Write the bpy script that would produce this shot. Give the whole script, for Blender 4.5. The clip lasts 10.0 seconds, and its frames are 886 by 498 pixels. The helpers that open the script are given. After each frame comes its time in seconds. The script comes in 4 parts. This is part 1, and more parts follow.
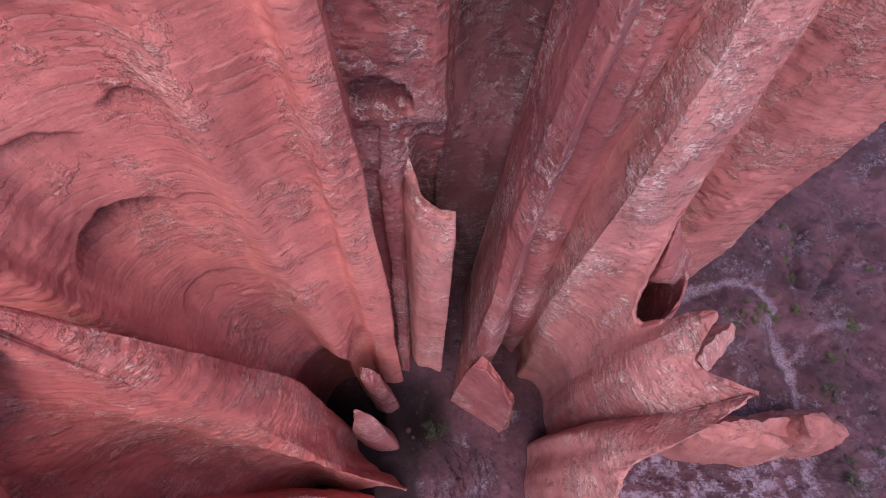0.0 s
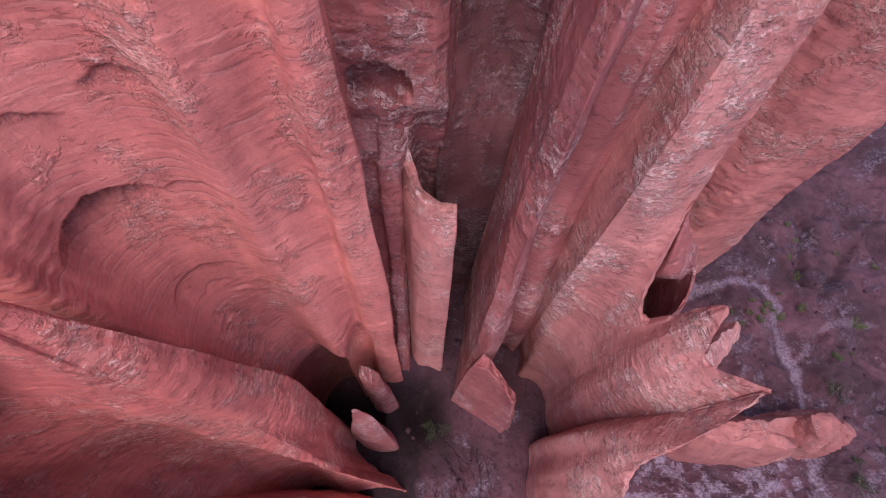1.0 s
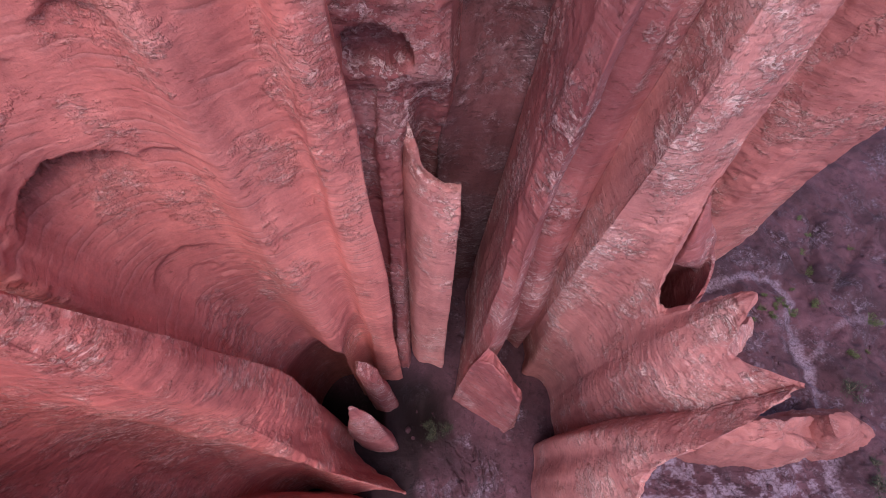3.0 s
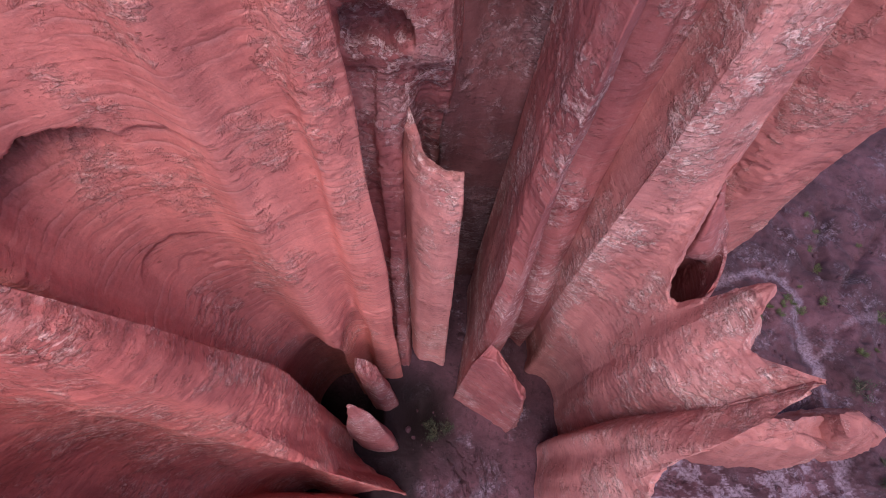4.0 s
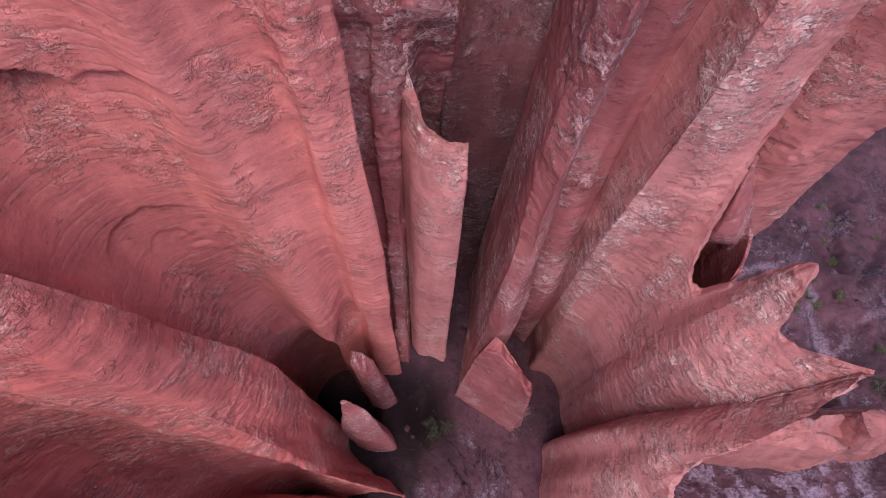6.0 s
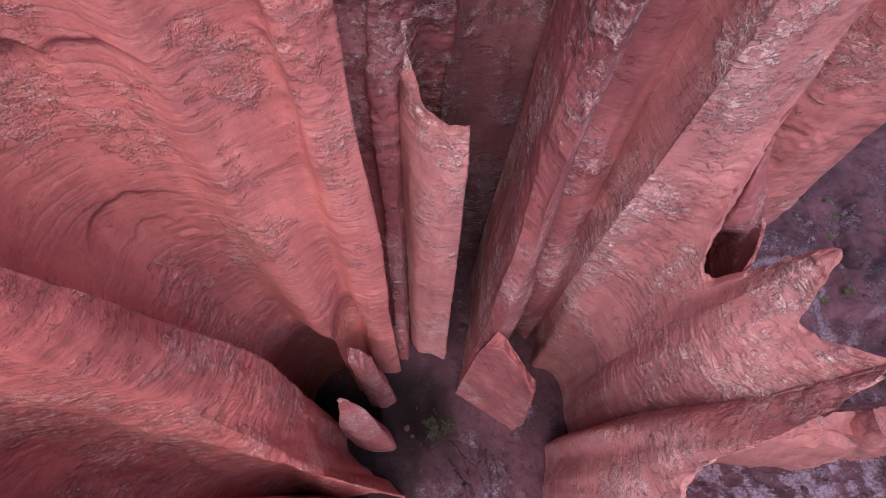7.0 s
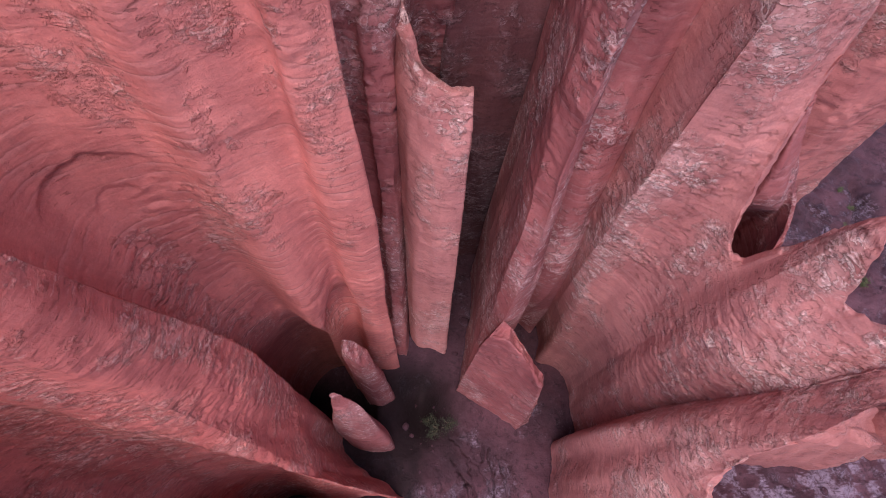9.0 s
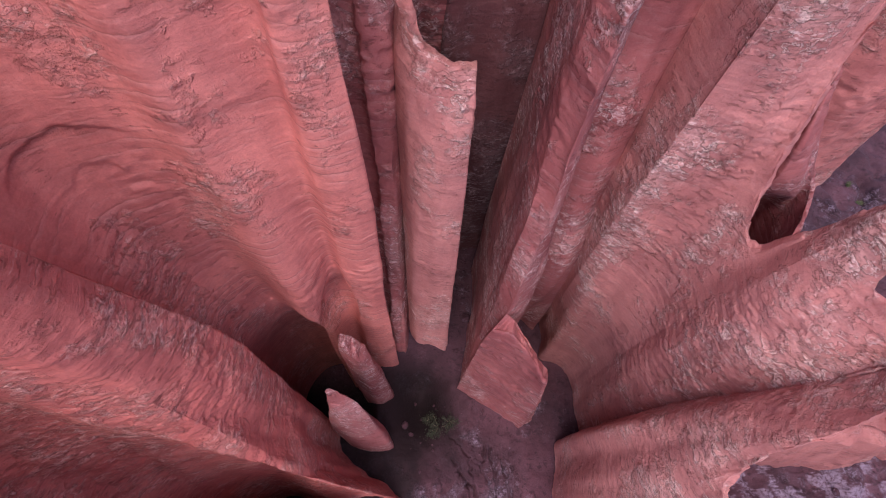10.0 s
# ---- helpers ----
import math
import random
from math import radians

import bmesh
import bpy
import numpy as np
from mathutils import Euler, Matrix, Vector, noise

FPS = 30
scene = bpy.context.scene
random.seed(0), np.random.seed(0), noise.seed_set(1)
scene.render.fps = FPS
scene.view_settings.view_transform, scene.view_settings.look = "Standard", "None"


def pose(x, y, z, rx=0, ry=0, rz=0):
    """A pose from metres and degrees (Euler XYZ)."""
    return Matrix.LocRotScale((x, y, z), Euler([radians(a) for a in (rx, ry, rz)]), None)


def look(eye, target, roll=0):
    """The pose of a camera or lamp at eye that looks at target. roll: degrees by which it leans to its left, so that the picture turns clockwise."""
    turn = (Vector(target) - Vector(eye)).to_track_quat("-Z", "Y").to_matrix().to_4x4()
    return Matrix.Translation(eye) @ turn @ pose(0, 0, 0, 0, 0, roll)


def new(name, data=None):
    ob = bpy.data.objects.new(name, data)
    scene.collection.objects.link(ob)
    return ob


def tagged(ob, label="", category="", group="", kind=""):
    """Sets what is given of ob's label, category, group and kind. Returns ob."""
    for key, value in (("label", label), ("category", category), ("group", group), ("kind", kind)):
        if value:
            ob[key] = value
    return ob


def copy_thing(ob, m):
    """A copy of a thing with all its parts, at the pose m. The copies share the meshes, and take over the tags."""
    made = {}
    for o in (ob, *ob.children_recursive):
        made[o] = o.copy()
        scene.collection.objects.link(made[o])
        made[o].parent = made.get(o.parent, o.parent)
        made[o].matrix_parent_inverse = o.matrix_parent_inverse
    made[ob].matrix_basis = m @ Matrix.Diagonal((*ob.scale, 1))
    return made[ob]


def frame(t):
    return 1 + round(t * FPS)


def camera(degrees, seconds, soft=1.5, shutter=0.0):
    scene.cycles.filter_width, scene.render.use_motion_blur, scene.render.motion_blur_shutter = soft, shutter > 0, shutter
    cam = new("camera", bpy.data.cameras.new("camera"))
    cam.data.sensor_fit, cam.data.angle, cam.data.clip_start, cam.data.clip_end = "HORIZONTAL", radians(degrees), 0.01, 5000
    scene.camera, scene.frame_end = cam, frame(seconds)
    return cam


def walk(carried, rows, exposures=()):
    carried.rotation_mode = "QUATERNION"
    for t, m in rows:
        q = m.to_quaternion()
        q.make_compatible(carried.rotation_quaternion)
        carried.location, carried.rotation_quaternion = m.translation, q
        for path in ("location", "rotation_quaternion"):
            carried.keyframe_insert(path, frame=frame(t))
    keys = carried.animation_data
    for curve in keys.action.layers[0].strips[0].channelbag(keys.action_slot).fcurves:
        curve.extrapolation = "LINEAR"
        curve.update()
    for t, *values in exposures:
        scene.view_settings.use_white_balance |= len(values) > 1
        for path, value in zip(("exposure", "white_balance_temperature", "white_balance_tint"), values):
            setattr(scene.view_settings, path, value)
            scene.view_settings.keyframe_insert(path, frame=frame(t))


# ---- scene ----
cam = camera(87.7, 10.0, soft=1.0)
METRES, EYE, TILT, LEAN, TURN = 15.0, 71.5, -63.9, -2.8, 0.0
ROWS = [
    (0.0, 0.0, 0.0, 0.0, 0.0, 0.0, -0.0),
    (0.5, -0.0021, 0.0381, -0.019, -0.01, 0.06, 0.02),
    (1.0, -0.0044, 0.0738, -0.0359, -0.02, 0.11, 0.0),
    (1.5, -0.0063, 0.1118, -0.055, -0.02, 0.17, 0.01),
    (2.0, -0.0094, 0.152, -0.0757, -0.03, 0.22, 0.01),
    (2.5, -0.0132, 0.1971, -0.0975, -0.03, 0.25, -0.03),
    (4.0, -0.026, 0.3327, -0.1626, 0.02, 0.32, -0.16),
    (4.5, -0.0284, 0.3843, -0.1853, 0.04, 0.32, -0.22),
    (5.0, -0.03, 0.4305, -0.2061, 0.05, 0.33, -0.27),
    (5.5, -0.0301, 0.4756, -0.2282, 0.05, 0.37, -0.27),
    (7.0, -0.0384, 0.6141, -0.2958, -0.07, 0.43, 0.01),
    (7.5, -0.0407, 0.6596, -0.3177, -0.12, 0.46, 0.09),
    (8.0, -0.0417, 0.7099, -0.3416, -0.15, 0.49, 0.14),
    (8.5, -0.0433, 0.755, -0.364, -0.15, 0.53, 0.15),
    (9.0, -0.0451, 0.7996, -0.3866, -0.16, 0.57, 0.14),
    (9.5, -0.0466, 0.8451, -0.4113, -0.16, 0.63, 0.14),
    (10.0, -0.0483, 0.8966, -0.4391, -0.16, 0.66, 0.12),
]
walk(cam, [(t, pose(0, 0, EYE, TILT, LEAN, TURN) @ pose(METRES * x, METRES * y, METRES * z, 90 + pitch, roll, yaw)) for t, x, y, z, yaw, pitch, roll in ROWS],
     exposures=[(0.0, 0.68, 6500, 16), (10.0, 0.68, 6500, 16)])


# ---- light ----
SUN_EL, SUN_AZ = 68.0, 192.0      # height and bearing of the sun (degrees, clockwise from +y)
world = bpy.data.worlds.new("sky")
scene.world = world
world.use_nodes = True
wn = world.node_tree.nodes
sky = wn.new("ShaderNodeTexSky")
sky.sky_type, sky.sun_disc = 'NISHITA', False
sky.sun_elevation, sky.sun_rotation = radians(SUN_EL), radians(SUN_AZ)
sky.air_density, sky.dust_density = 1.0, 2.0
world.node_tree.links.new(sky.outputs[0], wn["Background"].inputs[0])
wn["Background"].inputs[1].default_value = 0.15
sun_data = bpy.data.lights.new("sun", 'SUN')
sun_data.energy, sun_data.angle, sun_data.color = 1.5, radians(40), (1.0, 0.93, 0.86)
sun = new("sun", sun_data)
sx = math.sin(radians(SUN_AZ)) * math.cos(radians(SUN_EL))
sy = math.cos(radians(SUN_AZ)) * math.cos(radians(SUN_EL))
sun.matrix_world = look((60 * sx, 60 * sy, 60 * math.sin(radians(SUN_EL))), (0, 0, 0))


# ---- noise on arrays ----
def lattice(ix, iy, iz, seed):
    h = (ix * 374761393 + iy * 668265263 + iz * 2147483647 + seed * 974634791) & 0xFFFFFFFF
    h = ((h ^ (h >> 13)) * 1274126177) & 0xFFFFFFFF
    h = ((h ^ (h >> 16)) * 2246822519) & 0xFFFFFFFF
    return ((h ^ (h >> 15)) & 0xFFFFFF) / 8388607.5 - 1.0


def vnoise(p, seed=0):
    """Smooth noise from -1 to 1 at the points p (n, 3)."""
    i = np.floor(p).astype(np.int64)
    f = p - i
    f = f * f * f * (f * (f * 6 - 15) + 10)
    out = 0
    for a in (0, 1):
        for b in (0, 1):
            for c in (0, 1):
                w = (f[:, 0] if a else 1 - f[:, 0]) * (f[:, 1] if b else 1 - f[:, 1]) * (f[:, 2] if c else 1 - f[:, 2])
                out = out + w * lattice(i[:, 0] + a, i[:, 1] + b, i[:, 2] + c, seed)
    return out


def fbm(p, octaves=4, seed=0, gain=0.5):
    out, amp, q = 0, 1.0, np.array(p, dtype=float)
    for k in range(octaves):
        out = out + amp * vnoise(q, seed + 17 * k)
        q = q * 2.03 + 11.7
        amp *= gain
    return out


def smooth(a, b, x):
    t = np.clip((x - a) / (b - a), 0, 1)
    return t * t * (3 - 2 * t)


# ---- materials ----
def nodes_of(name):
    m = bpy.data.materials.new(name)
    m.use_nodes = True
    return m, m.node_tree.nodes, m.node_tree.links, m.node_tree.nodes["Principled BSDF"]


def ramp(n, stops):
    r = n.new("ShaderNodeValToRGB")
    e = r.color_ramp.elements
    while len(e) < len(stops):
        e.new(0.5)
    for k, (pos, col) in enumerate(stops):
        e[k].position = pos
        e[k].color = (*col, 1) if len(col) == 3 else (col[0], col[0], col[0], 1)
    return r


def noise_tex(n, l, vec, scale, detail=6.0, rough=0.6, stretch=(1, 1, 1), distort=0.0):
    mp = n.new("ShaderNodeMapping")
    mp.inputs["Scale"].default_value = stretch
    l.new(vec, mp.inputs["Vector"])
    t = n.new("ShaderNodeTexNoise")
    t.inputs["Scale"].default_value = scale
    t.inputs["Detail"].default_value = detail
    t.inputs["Roughness"].default_value = rough
    t.inputs["Distortion"].default_value = distort
    l.new(mp.outputs[0], t.inputs["Vector"])
    return t


def mix(n, l, fac, a, b, mode='MIX'):
    m = n.new("ShaderNodeMix")
    m.data_type, m.blend_type = 'RGBA', mode
    for sock, v in ((m.inputs[0], fac), (m.inputs[6], a), (m.inputs[7], b)):
        if isinstance(v, (int, float)):
            sock.default_value = v
        elif isinstance(v, tuple):
            sock.default_value = (*v, 1)
        else:
            l.new(v, sock)
    return m.outputs[2]


def scalar(n, l, op, a, b):
    m = n.new("ShaderNodeMath")
    m.operation = op
    for sock, v in ((m.inputs[0], a), (m.inputs[1], b)):
        if isinstance(v, (int, float)):
            sock.default_value = v
        else:
            l.new(v, sock)
    return m.outputs[0]


def through_ramp(n, l, value, stops):
    r = ramp(n, stops)
    l.new(value, r.inputs[0])
    return r.outputs[0]


def plates(n, l, vec, scale, stretch, edge=0.5, detail=7.0):
    """Crusts that end in crisp broken edges: the raised face, a highlight painted on its pale rim and shade painted
    under it.
    """
    v = noise_tex(n, l, vec, scale, detail, 0.62, stretch, 0.35).outputs[0]
    face = through_ramp(n, l, v, [(edge, (0,)), (edge + 0.022, (1,))])
    rim = through_ramp(n, l, v, [(edge + 0.004, (0,)), (edge + 0.02, (1,)), (edge + 0.045, (0.45,)), (edge + 0.10, (0,))])
    edge_shade = through_ramp(n, l, v, [(edge - 0.05, (0,)), (edge - 0.012, (1,)), (edge + 0.004, (1,)), (edge + 0.012, (0,))])
    return face, rim, edge_shade


def sandstone(name, light, dark, crust, crust_amount=0.5, pale=None, ticks=0.35, bands=0.3, grain=0.3, hatching=0.2, raw=False):
    """Weathered red sandstone: soft broad tones and thin beds on the smooth faces; in patches a crust that breaks into
    overlapping pale plates. pale: the name of a mask on the mesh where salt or washed sand lies. ticks: how many small chips
    mark the face. bands: how strong the beds are. hatching: how strongly fine streaks along the beds show. raw: the mesh has a
    mask where the smooth skin has spalled and the dark broken rock lies bare."""
    m, n, l, bsdf = nodes_of(name)
    co = n.new("ShaderNodeTexCoord").outputs["Object"]
    lay = (0.8, 0.8, 1.35)
    broad = noise_tex(n, l, co, 0.11, 3, 0.5).outputs[0]
    patch = noise_tex(n, l, co, 0.35, 4, 0.55, (1, 1, 0.7)).outputs[0]
    fine = noise_tex(n, l, co, 3.0, 8, 0.72, lay).outputs[0]
    beds = noise_tex(n, l, co, 0.8, 6, 0.6, (0.12, 0.12, 1.5), 0.3).outputs[0]
    hatch = noise_tex(n, l, co, 2.6, 5, 0.6, (0.5, 0.5, 1.7)).outputs[0]
    xyz = n.new("ShaderNodeSeparateXYZ")
    l.new(co, xyz.inputs[0])
    sway = noise_tex(n, l, co, 0.16, 3, 0.5).outputs[0]
    ripple = noise_tex(n, l, co, 0.9, 4, 0.6).outputs[0]
    level = scalar(n, l, 'ADD', scalar(n, l, 'MULTIPLY', xyz.outputs[2], 1.5), scalar(n, l, 'ADD', scalar(n, l, 'MULTIPLY', sway, 2.4), scalar(n, l, 'MULTIPLY', ripple, 0.5)))
    layer = scalar(n, l, 'FRACT', level, 0)
    broken = through_ramp(n, l, noise_tex(n, l, co, 0.6, 4, 0.6, (0.5, 0.5, 1.0)).outputs[0], [(0.46, (0,)), (0.58, (1,))])
    parting = scalar(n, l, 'MULTIPLY', through_ramp(n, l, layer, [(0.0, (1,)), (0.16, (0,)), (0.95, (0,)), (1.0, (1,))]), broken)
    ledge = scalar(n, l, 'MULTIPLY', through_ramp(n, l, layer, [(0.0, (0,)), (0.60, (0,)), (0.92, (1,)), (1.0, (0,))]), broken)
    streak = noise_tex(n, l, co, 0.8, 4, 0.55, (1.2, 1.2, 0.10), 0.2).outputs[0]
    base = mix(n, l, through_ramp(n, l, broad, [(0.36, (0,)), (0.64, (1,))]), dark, light)
    base = mix(n, l, 0.7, base, through_ramp(n, l, patch, [(0.34, (0.76, 0.68, 0.71)), (0.66, (1.12, 1.12, 1.10))]), 'MULTIPLY')
    base = mix(n, l, 0.2, base, through_ramp(n, l, beds, [(0.36, (0.72, 0.66, 0.68)), (0.5, (1.0, 1.0, 1.0)), (0.64, (1.14, 1.13, 1.12))]), 'MULTIPLY')
    base = mix(n, l, 0.3, base, through_ramp(n, l, streak, [(0.36, (0.74, 0.70, 0.74)), (0.6, (1.1, 1.1, 1.08))]), 'MULTIPLY')
    base = mix(n, l, scalar(n, l, 'MULTIPLY', scalar(n, l, 'ADD', scalar(n, l, 'MULTIPLY', broken, 0.7), 0.3), hatching), base, through_ramp(n, l, hatch, [(0.34, (0.66, 0.60, 0.63)), (0.5, (1.0, 1.0, 1.0)), (0.66, (1.16, 1.19, 1.19))]), 'MULTIPLY')
    base = mix(n, l, scalar(n, l, 'MULTIPLY', parting, bands), base, tuple(0.45 * c for c in dark))
    base = mix(n, l, scalar(n, l, 'MULTIPLY', ledge, 0.35 * bands), base, crust)
    zone = noise_tex(n, l, co, 0.17, 7, 0.7, (1, 1, 0.75)).outputs[0]
    where = through_ramp(n, l, zone, [(0.56 - 0.1 * crust_amount, (0.05,)), (0.64 - 0.08 * crust_amount, (1,))])
    flecked = scalar(n, l, 'ADD', scalar(n, l, 'MULTIPLY', where, 0.34), 0.2)
    base = mix(n, l, flecked, base, through_ramp(n, l, fine, [(0.30, (0.50, 0.44, 0.48)), (0.5, (1.0, 1.0, 1.0)), (0.70, (1.30, 1.34, 1.34))]), 'MULTIPLY')
    face, rim, edge_shade = plates(n, l, co, 0.75, lay)
    face2, rim2, edge_shade2 = plates(n, l, co, 2.1, lay, 0.52)
    edge_patches = through_ramp(n, l, noise_tex(n, l, co, 0.9, 5, 0.65, lay, 0.6).outputs[0], [(0.44, (0.06,)), (0.54, (1,))])
    dusty = through_ramp(n, l, patch, [(0.42, (0,)), (0.62, (0.18,))])
    amount = scalar(n, l, 'MAXIMUM', scalar(n, l, 'MULTIPLY', scalar(n, l, 'MAXIMUM', rim, scalar(n, l, 'MULTIPLY', rim2, 0.9)), edge_patches), dusty)
    base = mix(n, l, scalar(n, l, 'MULTIPLY', amount, where), base, crust)
    # shade under the plate edges, painted as a darker rock colour
    under = scalar(n, l, 'MAXIMUM', edge_shade, scalar(n, l, 'MULTIPLY', edge_shade2, 0.8))
    base = mix(n, l, scalar(n, l, 'MULTIPLY', scalar(n, l, 'MULTIPLY', under, where), scalar(n, l, 'MULTIPLY', edge_patches, 0.48)), base, tuple(0.40 * c for c in dark))
    chips = noise_tex(n, l, co, 3.4, 4, 0.6, (0.45, 0.45, 1.3), 0.5).outputs[0]
    nick = through_ramp(n, l, chips, [(0.60 - 0.06 * ticks, (0,)), (0.635 - 0.06 * ticks, (1,))])
    # small highlights painted in the crust colour
    gleam = through_ramp(n, l, chips, [(0.355 + 0.05 * ticks, (1,)), (0.39 + 0.05 * ticks, (0,))])
    sparse = through_ramp(n, l, noise_tex(n, l, co, 0.5, 4, 0.65).outputs[0], [(0.56 - 0.12 * ticks, (0,)), (0.64 - 0.12 * ticks, (1,))])
    nick, gleam = scalar(n, l, 'MULTIPLY', nick, sparse), scalar(n, l, 'MULTIPLY', gleam, scalar(n, l, 'MULTIPLY', sparse, where))
    base = mix(n, l, scalar(n, l, 'MULTIPLY', nick, 0.45), base, tuple(0.4 * c for c in dark))
    base = mix(n, l, scalar(n, l, 'MULTIPLY', gleam, 0.6), base, crust)
    grit = noise_tex(n, l, co, 9.0, 4, 0.65).outputs[0]
    base = mix(n, l, grain, base, through_ramp(n, l, grit, [(0.32, (0.62, 0.58, 0.60)), (0.5, (1.0, 1.0, 1.0)), (0.68, (1.28, 1.30, 1.30))]), 'MULTIPLY')
    bare = 0.0
    if raw:
        spall = n.new("ShaderNodeAttribute")
        spall.attribute_name = "raw"
        knobs = noise_tex(n, l, co, 3.2, 5, 0.7, (1.2, 1.2, 0.8)).outputs[0]
        bare = scalar(n, l, 'MULTIPLY', spall.outputs["Fac"], through_ramp(n, l, knobs, [(0.40, (0.15,)), (0.56, (1,))]))
        base = mix(n, l, scalar(n, l, 'MULTIPLY', bare, 0.85), base, tuple(0.30 * c for c in dark))
    if pale:
        # deep shade at the cliff feet, painted into the silt colour
        shade_mask = n.new("ShaderNodeAttribute")
        shade_mask.attribute_name = "floor_shade"
        shade_amount = scalar(n, l, 'MULTIPLY', shade_mask.outputs["Fac"], through_ramp(n, l, fine, [(0.30, (0.8,)), (0.60, (1.1,))]))
        base = mix(n, l, through_ramp(n, l, shade_amount, [(0.0, (0,)), (1.0, (0.9,))]), base, tuple(0.22 * c for c in dark))
        at = n.new("ShaderNodeAttribute")
        at.attribute_name = pale
        rough_edge = scalar(n, l, 'MULTIPLY', at.outputs["Fac"], through_ramp(n, l, fine, [(0.36, (0.1,)), (0.60, (1.2,))]))
        base = mix(n, l, through_ramp(n, l, rough_edge, [(0.1, (0,)), (1.0, (0.8,))]), base, crust)
    l.new(base, bsdf.inputs["Base Color"])
    bsdf.inputs["Roughness"].default_value = 0.88
    bsdf.inputs["Specular IOR Level"].default_value = 0.3
    height = scalar(n, l, 'MULTIPLY', where, scalar(n, l, 'ADD', scalar(n, l, 'MULTIPLY', face, 0.11), scalar(n, l, 'MULTIPLY', face2, 0.07)))
    height = scalar(n, l, 'ADD', height, scalar(n, l, 'MULTIPLY', fine, scalar(n, l, 'MULTIPLY', flecked, 0.17)))
    height = scalar(n, l, 'ADD', height, scalar(n, l, 'MULTIPLY', beds, 0.05))
    height = scalar(n, l, 'ADD', height, scalar(n, l, 'MULTIPLY', hatch, 0.16 * hatching))
    height = scalar(n, l, 'ADD', height, scalar(n, l, 'MULTIPLY', scalar(n, l, 'MULTIPLY', layer, broken), 0.08 * bands))
    height = scalar(n, l, 'SUBTRACT', height, scalar(n, l, 'MULTIPLY', nick, 0.03))
    height = scalar(n, l, 'SUBTRACT', height, scalar(n, l, 'MULTIPLY', bare, 0.12))
    bump = n.new("ShaderNodeBump")
    bump.inputs["Strength"].default_value = 1.0
    bump.inputs["Distance"].default_value = 1.0
    l.new(height, bump.inputs["Height"])
    l.new(bump.outputs[0], bsdf.inputs["Normal"])
    return m


ROCK = sandstone("red_sandstone", (0.69, 0.224, 0.203), (0.57, 0.166, 0.153), (0.88, 0.50, 0.47), 0.4, ticks=0.25, bands=0.5, grain=0.2, hatching=0.14, raw=True)
PLAIN = sandstone("pale_sandstone", (0.58, 0.202, 0.192), (0.47, 0.158, 0.153), (0.80, 0.50, 0.48), 0.3, ticks=0.5, bands=0.3, grain=0.2)
BROWN = sandstone("brown_sandstone", (0.41, 0.150, 0.142), (0.32, 0.110, 0.108), (0.64, 0.38, 0.37), 0.4, ticks=0.6, bands=0.3, grain=0.2)
DUSTY = sandstone("dusty_sandstone", (0.55, 0.218, 0.211), (0.46, 0.172, 0.167), (0.92, 0.66, 0.65), 0.8, ticks=0.45, bands=0.2, grain=0.25, hatching=0.2)
SANDY = sandstone("sandy_sandstone", (0.65, 0.266, 0.252), (0.54, 0.212, 0.203), (0.90, 0.62, 0.60), 0.8, ticks=0.5, bands=0.2, grain=0.25, hatching=0.25)
FLAKY = sandstone("flaky_red_sandstone", (0.69, 0.194, 0.174), (0.56, 0.144, 0.130), (0.90, 0.50, 0.46), 1.2, ticks=0.7, bands=0.1, grain=0.2, hatching=0.25)
# mauve crusted rock; its base is a mid tone with the recesses' shade included
MAUVE_SHADE = sandstone("shaded_mauve_sandstone", (0.42, 0.130, 0.133), (0.30, 0.089, 0.097), (0.84, 0.58, 0.60), 0.95, ticks=0.5, bands=0.25, grain=0.2)
# desert varnish, darkened further to hold the shade of the narrow slot
VARNISHED_SHADE = sandstone("shaded_varnished_sandstone", (0.18, 0.062, 0.067), (0.12, 0.042, 0.050), (0.50, 0.34, 0.38), 0.9, bands=0.1)
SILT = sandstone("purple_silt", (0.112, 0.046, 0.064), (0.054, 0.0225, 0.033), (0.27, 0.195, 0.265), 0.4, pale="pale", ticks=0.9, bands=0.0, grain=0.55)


# ---- rock bodies ----
def spline(points, closed, sharp, counts):
    """A curve through rows of points (k, ..., 3): smooth at plain rails, broken at sharp ones."""
    pts = np.asarray(points, dtype=float)
    k = len(pts)
    out = []
    for i in range(k if closed else k - 1):
        a, b = pts[i], pts[(i + 1) % k]
        before = pts[(i - 1) % k] if closed or i > 0 else 2 * a - b
        after = pts[(i + 2) % k] if closed or i + 2 < k else 2 * b - a
        ta = (b - a) if i in sharp else (b - before) / 2
        tb = (b - a) if (i + 1) % k in sharp else (after - a) / 2
        for s in np.arange(counts[i]) / counts[i]:
            out.append((2 * s**3 - 3 * s**2 + 1) * a + (s**3 - 2 * s**2 + s) * ta + (3 * s**2 - 2 * s**3) * b + (s**3 - s**2) * tb)
    if not closed:
        out.append(pts[-1])
    return np.array(out)


